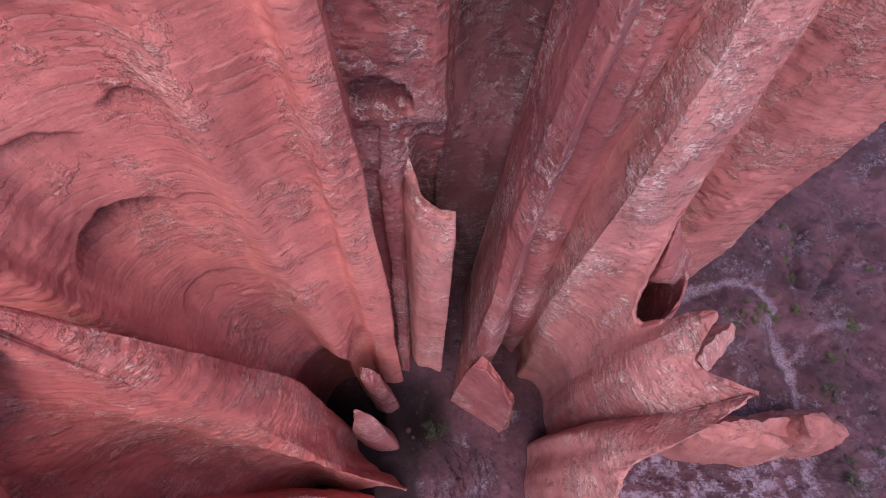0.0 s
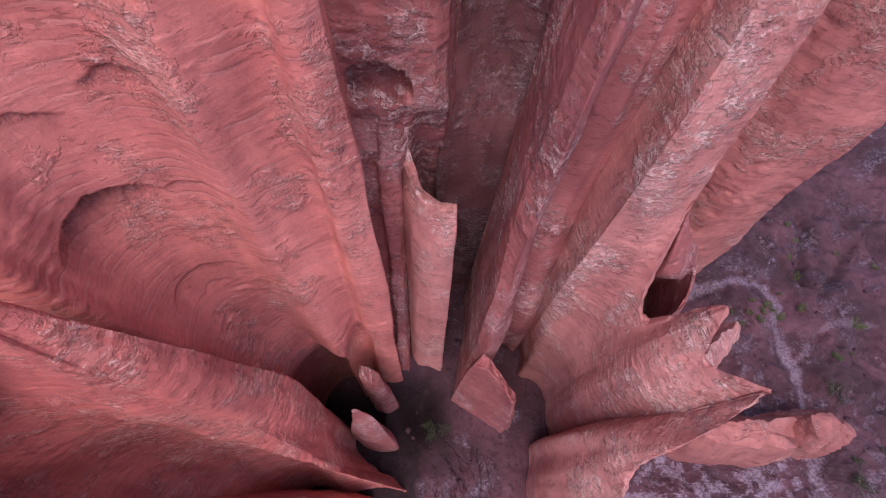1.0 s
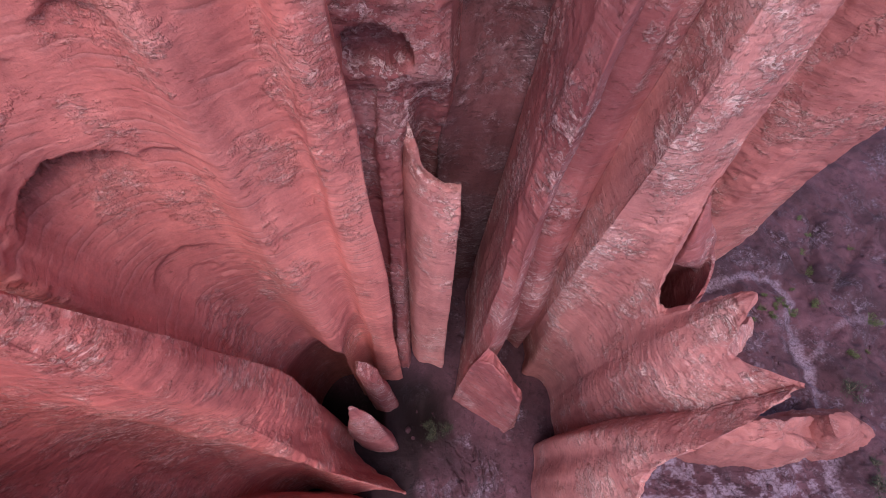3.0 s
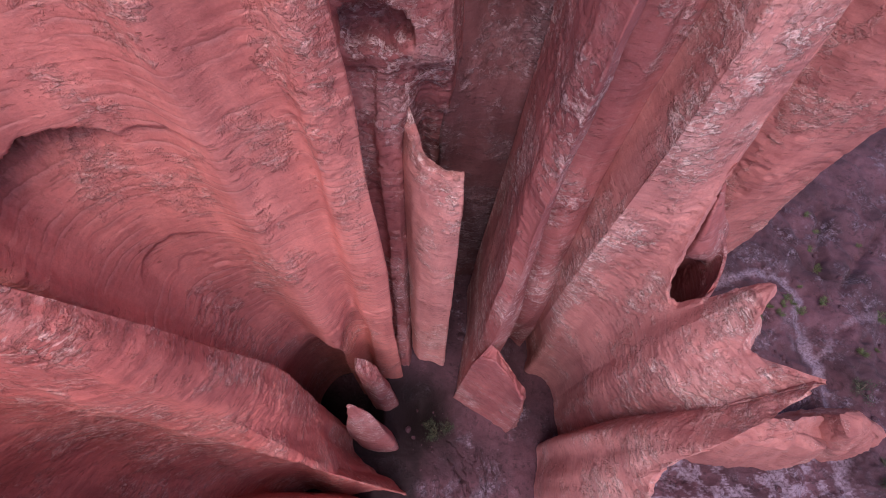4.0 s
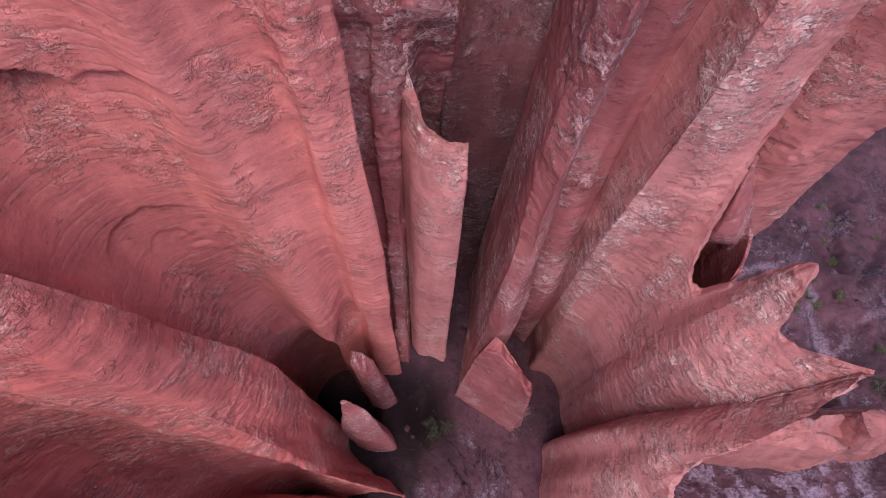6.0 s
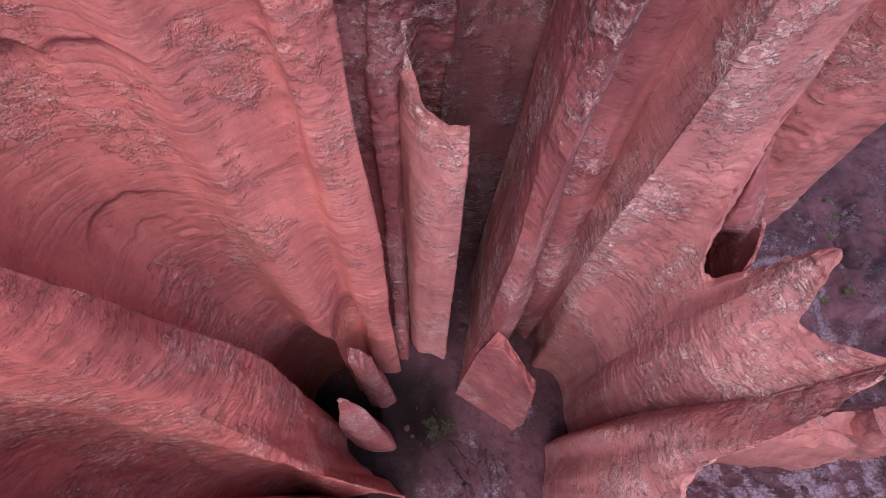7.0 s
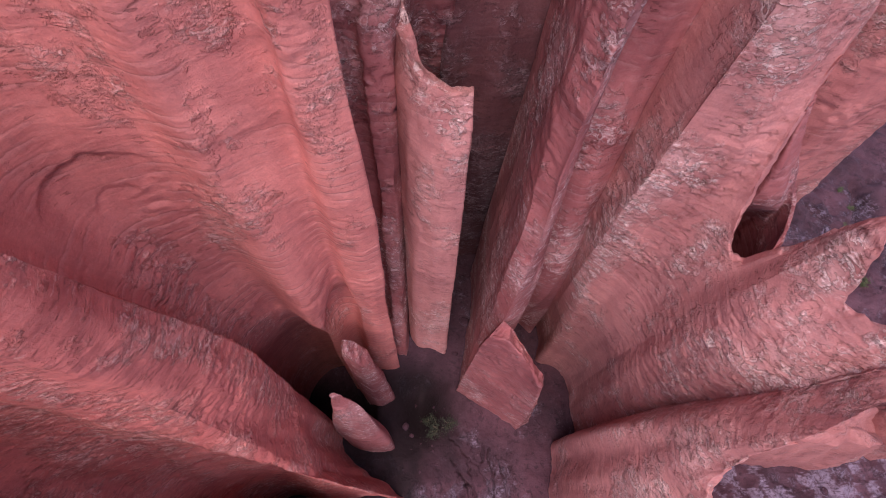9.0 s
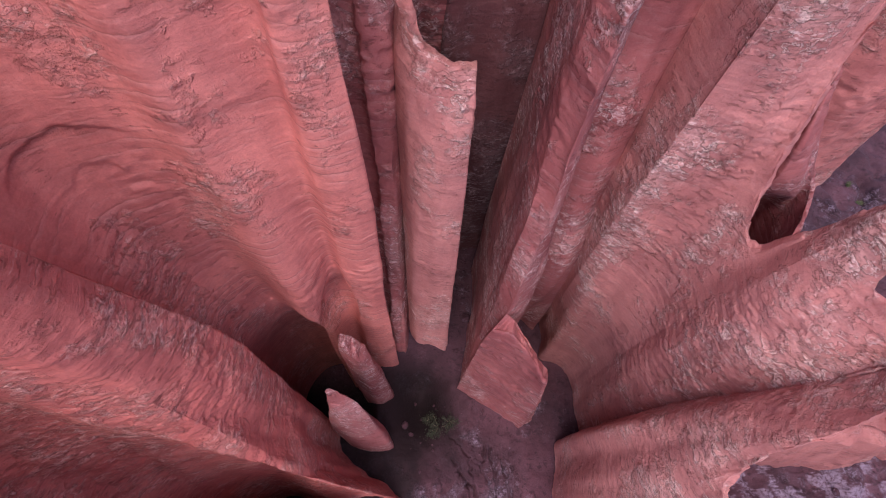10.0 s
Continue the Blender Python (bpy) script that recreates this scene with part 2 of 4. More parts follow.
def relief(p, amount, rough_by=1.0):
    """How far the rock stands out from its smooth form: lumps, upright flutes, beds, broken plates and chips."""
    d = 0.34 * fbm(p * np.array([0.22, 0.22, 0.14]), 3, 3)
    d = d + 0.30 * fbm(p * np.array([0.6, 0.6, 0.04]), 2, 21)
    d = d + 0.05 * fbm(p * np.array([0.15, 0.15, 1.3]), 3, 33)
    rough = smooth(-0.1, 0.5, fbm(p * 0.16, 2, 43))
    chips = np.abs(fbm(p * np.array([0.8, 0.8, 1.1]), 4, 41))
    lay = np.array([0.6, 0.6, 1.1])
    crust = 0.05 * smooth(-0.03, 0.05, fbm(p * lay, 4, 45)) + 0.03 * smooth(-0.05, 0.05, fbm(p * lay * 2.4, 3, 46))
    bed = p[:, 2] * 1.3 + 1.4 * fbm(p * np.array([0.14, 0.14, 0.10]), 3, 47)
    beds = 0.02 * (bed - np.floor(bed)) * smooth(-0.1, 0.3, vnoise(p * 0.3, 48))
    return (amount * (d + 0.18 * rough * (0.4 - chips)) + (0.1 + 0.9 * rough) * crust + beds
            + (rough_by - 1.0) * 0.05 * (0.4 - chips + 0.8 * vnoise(p * np.array([2.3, 2.3, 1.6]), 52)))


def mesh_of(name, verts, quads, material):
    me = bpy.data.meshes.new(name)
    me.from_pydata(verts.tolist(), [], quads.tolist())
    me.materials.append(material)
    me.polygons.foreach_set("use_smooth", [True] * len(me.polygons))
    bm = bmesh.new()
    bm.from_mesh(me)
    bmesh.ops.remove_doubles(bm, verts=[v for v in bm.verts if v.is_boundary], dist=0.001)
    bmesh.ops.recalc_face_normals(bm, faces=bm.faces)
    bm.to_mesh(me)
    bm.free()
    return me


def rock(name, rails, sharp=(), step=0.3, amount=1.0, material=ROCK, coarse=(), carve=None, crown=0.6, across=None, rough=1.0, jag=0.0):
    """A closed body of rock. rails: upright lines round it (anticlockwise or not), each from foot to top with the same number of
    points. sharp: rails that are edges. coarse: stretches of the round out of view. across: the first and last rail of the
    near side; rail i then faces rail k-1-i, and the crest spans from side to side (else it closes on its middle). carve(p): extra depth in metres."""
    rails = np.array(rails, dtype=float)
    k, levels = rails.shape[:2]
    heights = [max(2, int(np.ceil(np.linalg.norm(rails[:, j + 1] - rails[:, j], axis=1).max() / (step * (1 if rails[:, j + 1, 2].max() > 24 else 1.8)))))
               for j in range(levels - 1)]
    cols = spline(rails.transpose(1, 0, 2), False, (), heights).transpose(1, 0, 2)      # (rail, height, 3)
    counts = []
    for i in range(k):
        w = np.linalg.norm(cols[(i + 1) % k] - cols[i], axis=1).max()
        counts.append(max(2, int(np.ceil(w / (step * (6 if i in coarse else 1))))))
    grid = spline(cols, True, set(sharp), counts)                                      # (round, height, 3)
    du = np.roll(grid, -1, 0) - np.roll(grid, 1, 0)
    dv = np.gradient(grid, axis=1)
    nrm = np.cross(du, dv)
    nrm /= np.linalg.norm(nrm, axis=2, keepdims=True) + 1e-9
    mid = grid.mean(axis=0, keepdims=True)
    if ((grid - mid) * nrm).sum() < 0:
        nrm = -nrm
    flat = grid.reshape(-1, 3)
    d = relief(flat, amount, rough)
    if carve is not None:
        d = d - carve(flat)
    grid = (flat + nrm.reshape(-1, 3) * d[:, None]).reshape(grid.shape)
    nu, nv = grid.shape[:2]
    teeth = fbm(grid[:, -1] * 0.9, 4, 91, 0.6) + 0.5 * np.sign(vnoise(grid[:, -1] * 0.5, 92)) * np.abs(vnoise(grid[:, -1] * 1.3, 93))
    grid[:, :, 2] += jag * teeth[:, None] * smooth(0.94, 1.0, np.linspace(0, 1, nv))[None]
    idx = np.arange(nu * nv).reshape(nu, nv)
    a, b = idx, np.roll(idx, -1, 0)
    faces = [np.stack([a[:, :-1], b[:, :-1], b[:, 1:], a[:, 1:]], -1).reshape(-1, 4)]
    body = mesh_of(name, grid.reshape(-1, 3), faces[0], material)
    ob = new(name, body)
    top = grid[:, -1]
    if across is None:
        rim, centre, cap = top, top.mean(axis=0), [top]
        for r in range(1, 8):
            s = r / 7
            p = top * (1 - s) + centre * s
            p[:, 2] += crown * s * (2 - s) + 0.35 * fbm(p * 0.6, 3, 5) * min(1, 3 * s) * (r < 7)
            cap.append(p)
        cap = np.array(cap)
        wrap = True
    else:
        start = np.concatenate([[0], np.cumsum(counts)])
        a, b = start[across[0]], start[across[1]]
        near = top[a:b + 1]
        where = np.concatenate([i + np.arange(c) / c for i, c in enumerate(counts)])      # place round the body, in rails
        back = top[b:]
        at = k - 1 - where[b:]                                                              # the facing rail of each
        order = np.argsort(at)
        u = np.append(where[a:b], across[1])
        far = np.stack([np.interp(u, at[order], back[order][:, c]) for c in range(3)], -1)
        cap = []
        for r in range(9):
            s = r / 8
            p = near * (1 - s) + far * s
            p[:, 2] += (crown + 0.25 * fbm(p * 0.7, 3, 5)) * 4 * s * (1 - s)
            cap.append(p)
        cap = np.array(cap)
        wrap = False
    m, w = cap.shape[:2]
    ci = np.arange(m * w).reshape(m, w)
    nxt = np.roll(ci, -1, 1) if wrap else ci[:, 1:]
    cur = ci if wrap else ci[:, :-1]
    quads = np.stack([cur[:-1], nxt[:-1], nxt[1:], cur[1:]], -1).reshape(-1, 4)
    crest = new("crest", mesh_of("crest", cap.reshape(-1, 3), quads, material))
    crest.parent = ob
    return ob


# ---- ground ----
WASH = [(44, 27), (47.6, 28.7), (52.9, 29.8), (58.1, 28.9), (59, 25.3), (56.8, 22.4), (58.4, 19.1), (59.5, 15.4), (58.9, 11.1), (56.9, 3.1), (55.4, -6)]
SIDE_WASH = [(59.5, 15.4), (62, 19), (66, 22), (70, 22.6), (75, 22)]
GULLIES = [[(4.2, 4.6), (5.6, 3.0), (7.2, 1.4), (8.3, -0.6), (8.9, -4)], [(4.6, 1.0), (5.4, -0.6), (6.2, -2.2), (6.6, -5)],
           [(6.4, 2.6), (6.0, 0.6), (6.3, -2)], [(8.6, 3.4), (8.9, 1.2), (8.7, -1.4)], [(4.0, 2.6), (4.8, 1.2), (4.6, -1.2), (5.3, -3.4)],
           [(7.2, 1.4), (7.9, 2.2), (8.0, 3.6)], [(5.4, -0.6), (6.1, -0.9), (6.9, -2.2)], [(2.6, 1.0), (3.2, -0.8), (3.0, -3)], [(9.8, 2.0), (10.2, -0.4), (9.9, -2.6)],
           [(62, 44), (64, 38), (66.5, 33), (64.5, 29.5)], [(70, 42), (67.5, 37.5), (66.5, 33)], [(60, 38), (62.5, 34), (64.5, 29.5)],
           [(78, 38), (73, 33), (69, 29.5), (66, 27)]]


def near_line(x, y, line):
    """Distance of the points to a broken line."""
    best = np.full(x.shape, 1e9)
    for (ax, ay), (bx, by) in zip(line[:-1], line[1:]):
        dx, dy = bx - ax, by - ay
        t = np.clip(((x - ax) * dx + (y - ay) * dy) / (dx * dx + dy * dy), 0, 1)
        best = np.minimum(best, np.hypot(x - ax - t * dx, y - ay - t * dy))
    return best


def floor_height(x, y):
    x, y = np.asarray(x, dtype=float), np.asarray(y, dtype=float)
    rise = 4.0 * smooth(10.5, 20, y) * smooth(-14, -4, x) * (1 - smooth(9, 15, x))
    p = np.stack([x, y, 0 * x], -1)
    far = smooth(18, 45, x)
    rise = rise - 15.0 * smooth(-4.5, -8.5, x) * smooth(5.0, 7.5, y)
    rise = rise - 5.0 * np.exp(-((x - 0.3) / 2.6) ** 2 - ((y - 9.5) / 4.5) ** 2)
    w = p * 0.35
    wob = np.stack([x + 0.5 * vnoise(w, 71) + 0.16 * vnoise(p * 2.2, 73), y + 0.5 * vnoise(w, 72) + 0.16 * vnoise(p * 2.2, 74)], -1)
    rise = rise - 0.6 * far * np.exp(-(near_line(x, y, WASH) / 1.6) ** 2)
    for g in GULLIES:
        rise = rise - (0.42 * (0.6 + 0.7 * vnoise(p * 0.9, 75)) + 0.9 * far) * np.exp(-(near_line(wob[:, 0], wob[:, 1], g) / (0.15 + 0.6 * far)) ** 2)
    rise = rise + 1.8 * np.exp(-((x - 53) / 5) ** 2 - ((y - 24.5) / 3.4) ** 2) + 1.6 * np.exp(-((x - 74) / 6) ** 2 - ((y - 27) / 4) ** 2)
    rise = rise + 3.5 * np.exp(-((x - 92) / 9) ** 2 - ((y - 58) / 7) ** 2)
    hills = 1.0 - np.abs(fbm(p * 0.11, 4, 63))
    return rise + (0.18 + 0.3 * far) * fbm(p * 0.12, 4, 61) + 1.7 * far * (hills - 0.7) + (0.08 + 0.16 * far) * fbm(p * 0.9, 4, 62) + 0.5 * far * (0.6 - np.abs(fbm(p * np.array([0.42, 0.3, 1.0]), 4, 64)))


def washed(x, y):
    """Where pale washed sand and salt lie."""
    p = np.stack([x, y, 0 * x], -1)
    d = near_line(x, y, WASH) + 0.5 * fbm(p * 0.5, 2, 66)
    side = near_line(x, y, SIDE_WASH) + 0.6 * fbm(p * 0.5, 2, 67)
    m = 0.8 * smooth(1.4, 0.3, d) + 0.5 * smooth(0.9, 0.1, side)
    salt = smooth(-0.15, 0.5, fbm(p * 0.75, 5, 68, 0.75))
    m = m + 1.2 * salt * smooth(24, 32, x) * smooth(64, 48, x) * smooth(8.5, 0.5, y)
    m = m + 0.5 * smooth(0.1, 0.6, fbm(p * 0.5, 4, 69, 0.65)) * smooth(44, 50, x) * smooth(61, 55, x) * smooth(7, 12, y) * smooth(23, 17, y)
    m = m + 0.5 * smooth(0.1, 0.7, fbm(p * 0.4, 4, 70, 0.65)) * smooth(60, 64, x) * smooth(12, 6, y)
    return np.clip(m, 0, 1)


def axis(stops):
    out = []
    for a, b, s in stops:
        out += list(np.arange(a, b, s))
    return np.array(out + [stops[-1][1]])


gx = axis([(-2500, -300, 200), (-300, -40, 20), (-40, -8, 1.0), (-8, 2, 0.2), (2, 11, 0.07), (11, 20, 0.2), (20, 90, 0.3), (90, 160, 2.0), (160, 400, 20), (400, 2500, 200)])
gy = axis([(-2500, -300, 200), (-300, -10, 20), (-10, -5, 0.4), (-5, 6, 0.07), (6, 26, 0.2), (26, 66, 0.35), (66, 140, 2.0), (140, 400, 20), (400, 2500, 200)])
X, Y = np.meshgrid(gx, gy, indexing="ij")
Z = floor_height(X.ravel(), Y.ravel())
idx = np.arange(X.size).reshape(X.shape)
me = bpy.data.meshes.new("ground")
me.from_pydata(np.stack([X.ravel(), Y.ravel(), Z], -1).tolist(), [],
               np.stack([idx[:-1, :-1], idx[1:, :-1], idx[1:, 1:], idx[:-1, 1:]], -1).reshape(-1, 4).tolist())
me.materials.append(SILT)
me.polygons.foreach_set("use_smooth", [True] * len(me.polygons))
me.attributes.new("pale", 'FLOAT', 'POINT').data.foreach_set("value", washed(X.ravel(), Y.ravel()))
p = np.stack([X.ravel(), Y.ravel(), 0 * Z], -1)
# mask of the painted shade: the canyon floor's middle and its west edge
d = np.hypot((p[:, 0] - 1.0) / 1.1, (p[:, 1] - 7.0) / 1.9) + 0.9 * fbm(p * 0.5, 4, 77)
shade_mask = np.maximum(smooth(5.2, 1.0, d), smooth(2.2, -1.2, p[:, 0] + 0.9 * fbm(p * 0.6, 3, 78)) * smooth(16, 11, p[:, 1]) * (p[:, 0] > -22))
me.attributes.new("floor_shade", 'FLOAT', 'POINT').data.foreach_set("value", shade_mask)
ground = tagged(new("ground", me), "purple-grey silt with a pale dry wash and shade painted into the hollows", "ground", kind="structure")

# ---- cliffs ----
def lip(x, z, xc, left, right, z_spring, z_top, fall):
    """1 just under an arched lip, fading out downwards over `fall` metres; 0 above it."""
    u = np.where(x < xc, (xc - x) / left, (x - xc) / right)
    zl = z_spring + (z_top - z_spring) * np.sqrt(np.clip(1 - u * u, 0, 1)) + 0.22 * fbm(np.stack([x * 0.9, z * 0.5, 0 * x], -1), 4, 81)
    inside = smooth(0.0, 0.5, 1 - u)
    return inside * smooth(0.0, 0.16, zl - z) * np.exp(-np.clip(zl - z, 0, None) / fall)


def alcoves(p):
    x, y, z = p[:, 0], p[:, 1], p[:, 2]
    front = smooth(-4, -6, x) * (y < 20)
    s = x + np.minimum(0, y - 12.4)                                      # along the wall and round its bend
    d = 0.75 * lip(s, z, -16.6, 4.4, 3.2, 47.6, 50.3, 5.0) + 0.25 * lip(s, z, -11.6, 2.4, 2.1, 48.4, 49.7, 4.0)
    d = d + 0.22 * lip(s, z, -17.2, 3.4, 2.6, 54.2, 55.7, 5.0) + 0.22 * lip(s, z, -12.2, 2.2, 2.3, 54.8, 56.6, 5.0)
    d = d + 0.15 * lip(s, z, -15.2, 3.6, 3.6, 39.6, 41.6, 3.0) + 0.10 * lip(s, z, -14.4, 2.2, 1.2, 37.6, 39.6, 1.5)
    d = d + 0.9 * lip(s, z, -16.6, 4.4, 3.2, 47.6, 50.3, 0.9) * np.abs(fbm(p * np.array([2.2, 2.2, 0.9]), 3, 88))
    hollow = smooth(23, 6, z) * smooth(-18, -12, x) * smooth(-6.0, -9.0, x)
    scoop = np.exp(-((x + 6.6) / 0.9) ** 2 - ((z - 20.0) / 3.0) ** 2)
    return front * (d + 3.6 * hollow + 1.6 * scoop)


def spalled(p):
    """Where the skin has broken away below the lips of the hollows; most of all round the bend of the wall."""
    x, y, z = p[:, 0], p[:, 1], p[:, 2]
    s = x + np.minimum(0, y - 12.4)
    m = 1.3 * lip(s, z, -16.6, 4.6, 3.0, 47.6, 50.3, 1.0) * smooth(-14.0, -16.5, s) + 0.35 * lip(s, z, -16.6, 4.6, 3.2, 47.6, 50.3, 0.6)
    m = m + 0.3 * lip(s, z, -11.6, 2.4, 2.1, 48.4, 49.7, 0.5) + 0.7 * lip(s, z, -15.6, 3.2, 3.0, 39.6, 41.6, 0.3)
    m = m + 0.7 * lip(s, z, -17.2, 3.4, 2.6, 54.2, 55.7, 0.5) + 0.5 * lip(s, z, -12.2, 2.2, 2.3, 54.8, 56.6, 0.5)
    return np.clip(m * (y < 20), 0, 1)


wall_northwest = rock("wall_northwest", [
    [(-30, 7, -16), (-30, 7, 20), (-30, 7, 33), (-30, 7.5, 45), (-31, 8, 56), (-33, 9, 68)],
    [(-17.0, 8.0, -16), (-15.8, 7.2, 20), (-16.4, 7.1, 33), (-18.2, 7.2, 45), (-20, 7.6, 56), (-21.5, 8, 68)],
    [(-15.4, 9.6, -16), (-13.8, 8.8, 20), (-14.5, 9.0, 33), (-17.2, 8.9, 45), (-18.6, 9.3, 56), (-20, 9.8, 68)],
    [(-14.0, 11.2, -16), (-13.0, 10.7, 20), (-14.2, 11.0, 33), (-16.6, 11.2, 45), (-17.4, 11.8, 56), (-18.4, 12.6, 68)],
    [(-12.4, 12.2, -16), (-11.9, 11.8, 20), (-13.2, 12.0, 33), (-14.7, 12.9, 45), (-14.8, 13.7, 56), (-15.0, 15.2, 68)],
    [(-10.8, 12.4, -16), (-10.9, 12.5, 20), (-11.5, 12.6, 33), (-12.1, 13.6, 45), (-12.0, 14.3, 56), (-12.0, 15.8, 68)],
    [(-8.4, 11.0, -16), (-8.5, 11.3, 20), (-9.4, 12.0, 33), (-10.0, 12.9, 45), (-9.8, 13.6, 56), (-9.4, 15.0, 68)],
    [(-7.4, 11.6, -16), (-7.4, 11.9, 20), (-8.1, 12.5, 33), (-8.4, 13.9, 45), (-8.2, 14.6, 56), (-8.0, 16.0, 68)],
    [(-6.4, 13.2, -16), (-6.4, 13.9, 20), (-6.4, 14.1, 33), (-6.4, 15.0, 45), (-6.6, 15.7, 56), (-6.6, 17.2, 68)],
    [(-5.0, 12.4, -16), (-5.3, 13.0, 20), (-5.2, 13.4, 33), (-5.4, 14.0, 45), (-5.6, 14.8, 56), (-5.8, 16.4, 68)],
    [(-3.4, 12.2, -16), (-4.0, 12.8, 20), (-4.0, 13.3, 33), (-4.3, 14.2, 45), (-4.7, 14.8, 56), (-5.0, 16.2, 68)],
    [(-2.2, 12.6, -16), (-2.8, 13.2, 20), (-2.9, 13.9, 33), (-3.3, 14.8, 45), (-3.9, 15.7, 56), (-4.8, 17.0, 68)],
    [(-3.2, 15.5, -16), (-4.0, 16.5, 20), (-4.6, 18.2, 33), (-5.0, 19.6, 45), (-6.0, 20.4, 56), (-7.2, 21, 68)],
    [(-6, 34, -16), (-6, 34, 20), (-6, 34, 33), (-6, 34, 45), (-6, 34, 56), (-6, 34, 68)],
    [(-36, 34, -16), (-36, 34, 20), (-36, 34, 33), (-36, 34, 45), (-36, 34, 56), (-36, 34, 68)],
], sharp=(0, 11, 12, 13, 14), coarse=(0, 12, 13, 14), carve=alcoves, step=0.13, amount=0.34)
at = np.empty(3 * len(wall_northwest.data.vertices))
wall_northwest.data.vertices.foreach_get("co", at)
wall_northwest.data.attributes.new("raw", 'FLOAT', 'POINT').data.foreach_set("value", spalled(at.reshape(-1, 3)))
tagged(wall_northwest, "tall fluted red sandstone cliff with shallow arched hollows", "cliff", kind="structure")


def cave(p):
    x, y, z = p[:, 0], p[:, 1], p[:, 2]
    front = smooth(2.0, 1.0, x) * (y < 30)
    u = np.abs(x + 3.3) / 2.5
    arch = 47.0 + 2.5 * np.sqrt(np.clip(1 - u * u, 0, 1)) + 0.2 * fbm(p * 0.8, 3, 85)
    d = 2.2 * smooth(0.0, 0.45, arch - z) * smooth(0.0, 0.12, 1 - u) * smooth(46.3, 47.3, z + 0.35 * vnoise(p * 0.9, 84))
    beds = z * 0.75 + 1.6 * fbm(p * np.array([0.5, 0.5, 0.2]), 4, 86)
    ledges = 0.13 * (beds - np.floor(beds)) * smooth(47, 45, z) * smooth(30, 40, z) * smooth(-0.3, 0.3, vnoise(p * 0.5, 87))
    return front * (d + ledges + 0.16 * np.abs(fbm(p * np.array([0.6, 0.6, 1.0]), 4, 83)))


wall_recess = rock("wall_recess", [
    [(-8, 15, -1), (-8, 18.2, 25), (-8, 20.4, 40), (-8, 22.0, 44.5), (-8, 22.9, 49), (-8, 27, 70)],
    [(-3.7, 15.2, -1), (-3.9, 18.4, 25), (-3.9, 20.7, 40), (-3.9, 22.3, 44.5), (-3.8, 22.8, 49), (-3.8, 27, 70)],
    [(-3.0, 14.1, -1), (-3.2, 17.3, 25), (-3.3, 19.9, 40), (-3.2, 22.1, 44.5), (-3.0, 22.8, 49), (-3.0, 27, 70)],
    [(-2.1, 14.0, -1), (-2.3, 17.2, 25), (-2.4, 19.9, 40), (-2.4, 22.1, 44.5), (-2.2, 22.8, 49), (-2.0, 27, 70)],
    [(-1.3, 15.0, -1), (-1.5, 18.1, 25), (-1.6, 20.6, 40), (-1.6, 22.5, 44.5), (-1.4, 22.9, 49), (-1.2, 27, 70)],
    [(-0.4, 25, -1), (-0.6, 26.5, 25), (-0.6, 24.6, 39), (-0.5, 23.2, 44.5), (-0.3, 22.9, 49), (-0.1, 27, 70)],
    [(0.5, 25, -1), (0.5, 26.8, 25), (0.5, 24.6, 39), (0.5, 23.3, 44.5), (0.6, 22.9, 49), (0.7, 26.8, 70)],
    [(1.4, 25, -1), (1.5, 26.8, 25), (1.5, 24.8, 39), (1.5, 23.7, 44.5), (1.4, 23.8, 49), (1.5, 28.2, 70)],
    [(2.2, 24, -1), (2.2, 25.5, 25), (2.2, 26, 38), (2.2, 27, 44.5), (2.2, 28, 49), (2.2, 33, 70)],
    [(2.4, 42, -1), (2.4, 42, 25), (2.4, 42, 38), (2.4, 42, 44.5), (2.4, 42, 49), (2.4, 42, 70)],
    [(-10, 42, -1), (-10, 42, 25), (-10, 42, 38), (-10, 42, 44.5), (-10, 42, 49), (-10, 42, 70)],
], sharp=(0, 7, 8, 9, 10), coarse=(8, 9, 10), material=MAUVE_SHADE, carve=cave, step=0.18, amount=0.6)
tagged(wall_recess, "crusted mauve sandstone wall with a small arched cave", "cliff", kind="structure")

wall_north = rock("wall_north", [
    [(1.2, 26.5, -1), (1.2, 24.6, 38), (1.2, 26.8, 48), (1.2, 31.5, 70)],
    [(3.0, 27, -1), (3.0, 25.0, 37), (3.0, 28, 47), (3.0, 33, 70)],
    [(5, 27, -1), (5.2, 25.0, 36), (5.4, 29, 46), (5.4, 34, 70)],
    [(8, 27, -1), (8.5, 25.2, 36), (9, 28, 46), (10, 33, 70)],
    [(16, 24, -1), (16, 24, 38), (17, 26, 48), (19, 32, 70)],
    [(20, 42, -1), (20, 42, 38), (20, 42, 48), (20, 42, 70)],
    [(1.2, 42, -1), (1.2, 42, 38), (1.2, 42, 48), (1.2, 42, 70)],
], sharp=(0, 4, 5, 6), coarse=(4, 5, 6), material=VARNISHED_SHADE, step=0.22, amount=0.6)
tagged(wall_north, "purple-brown sandstone wall at the back of the slot, its shade in the colour", "cliff", kind="structure")

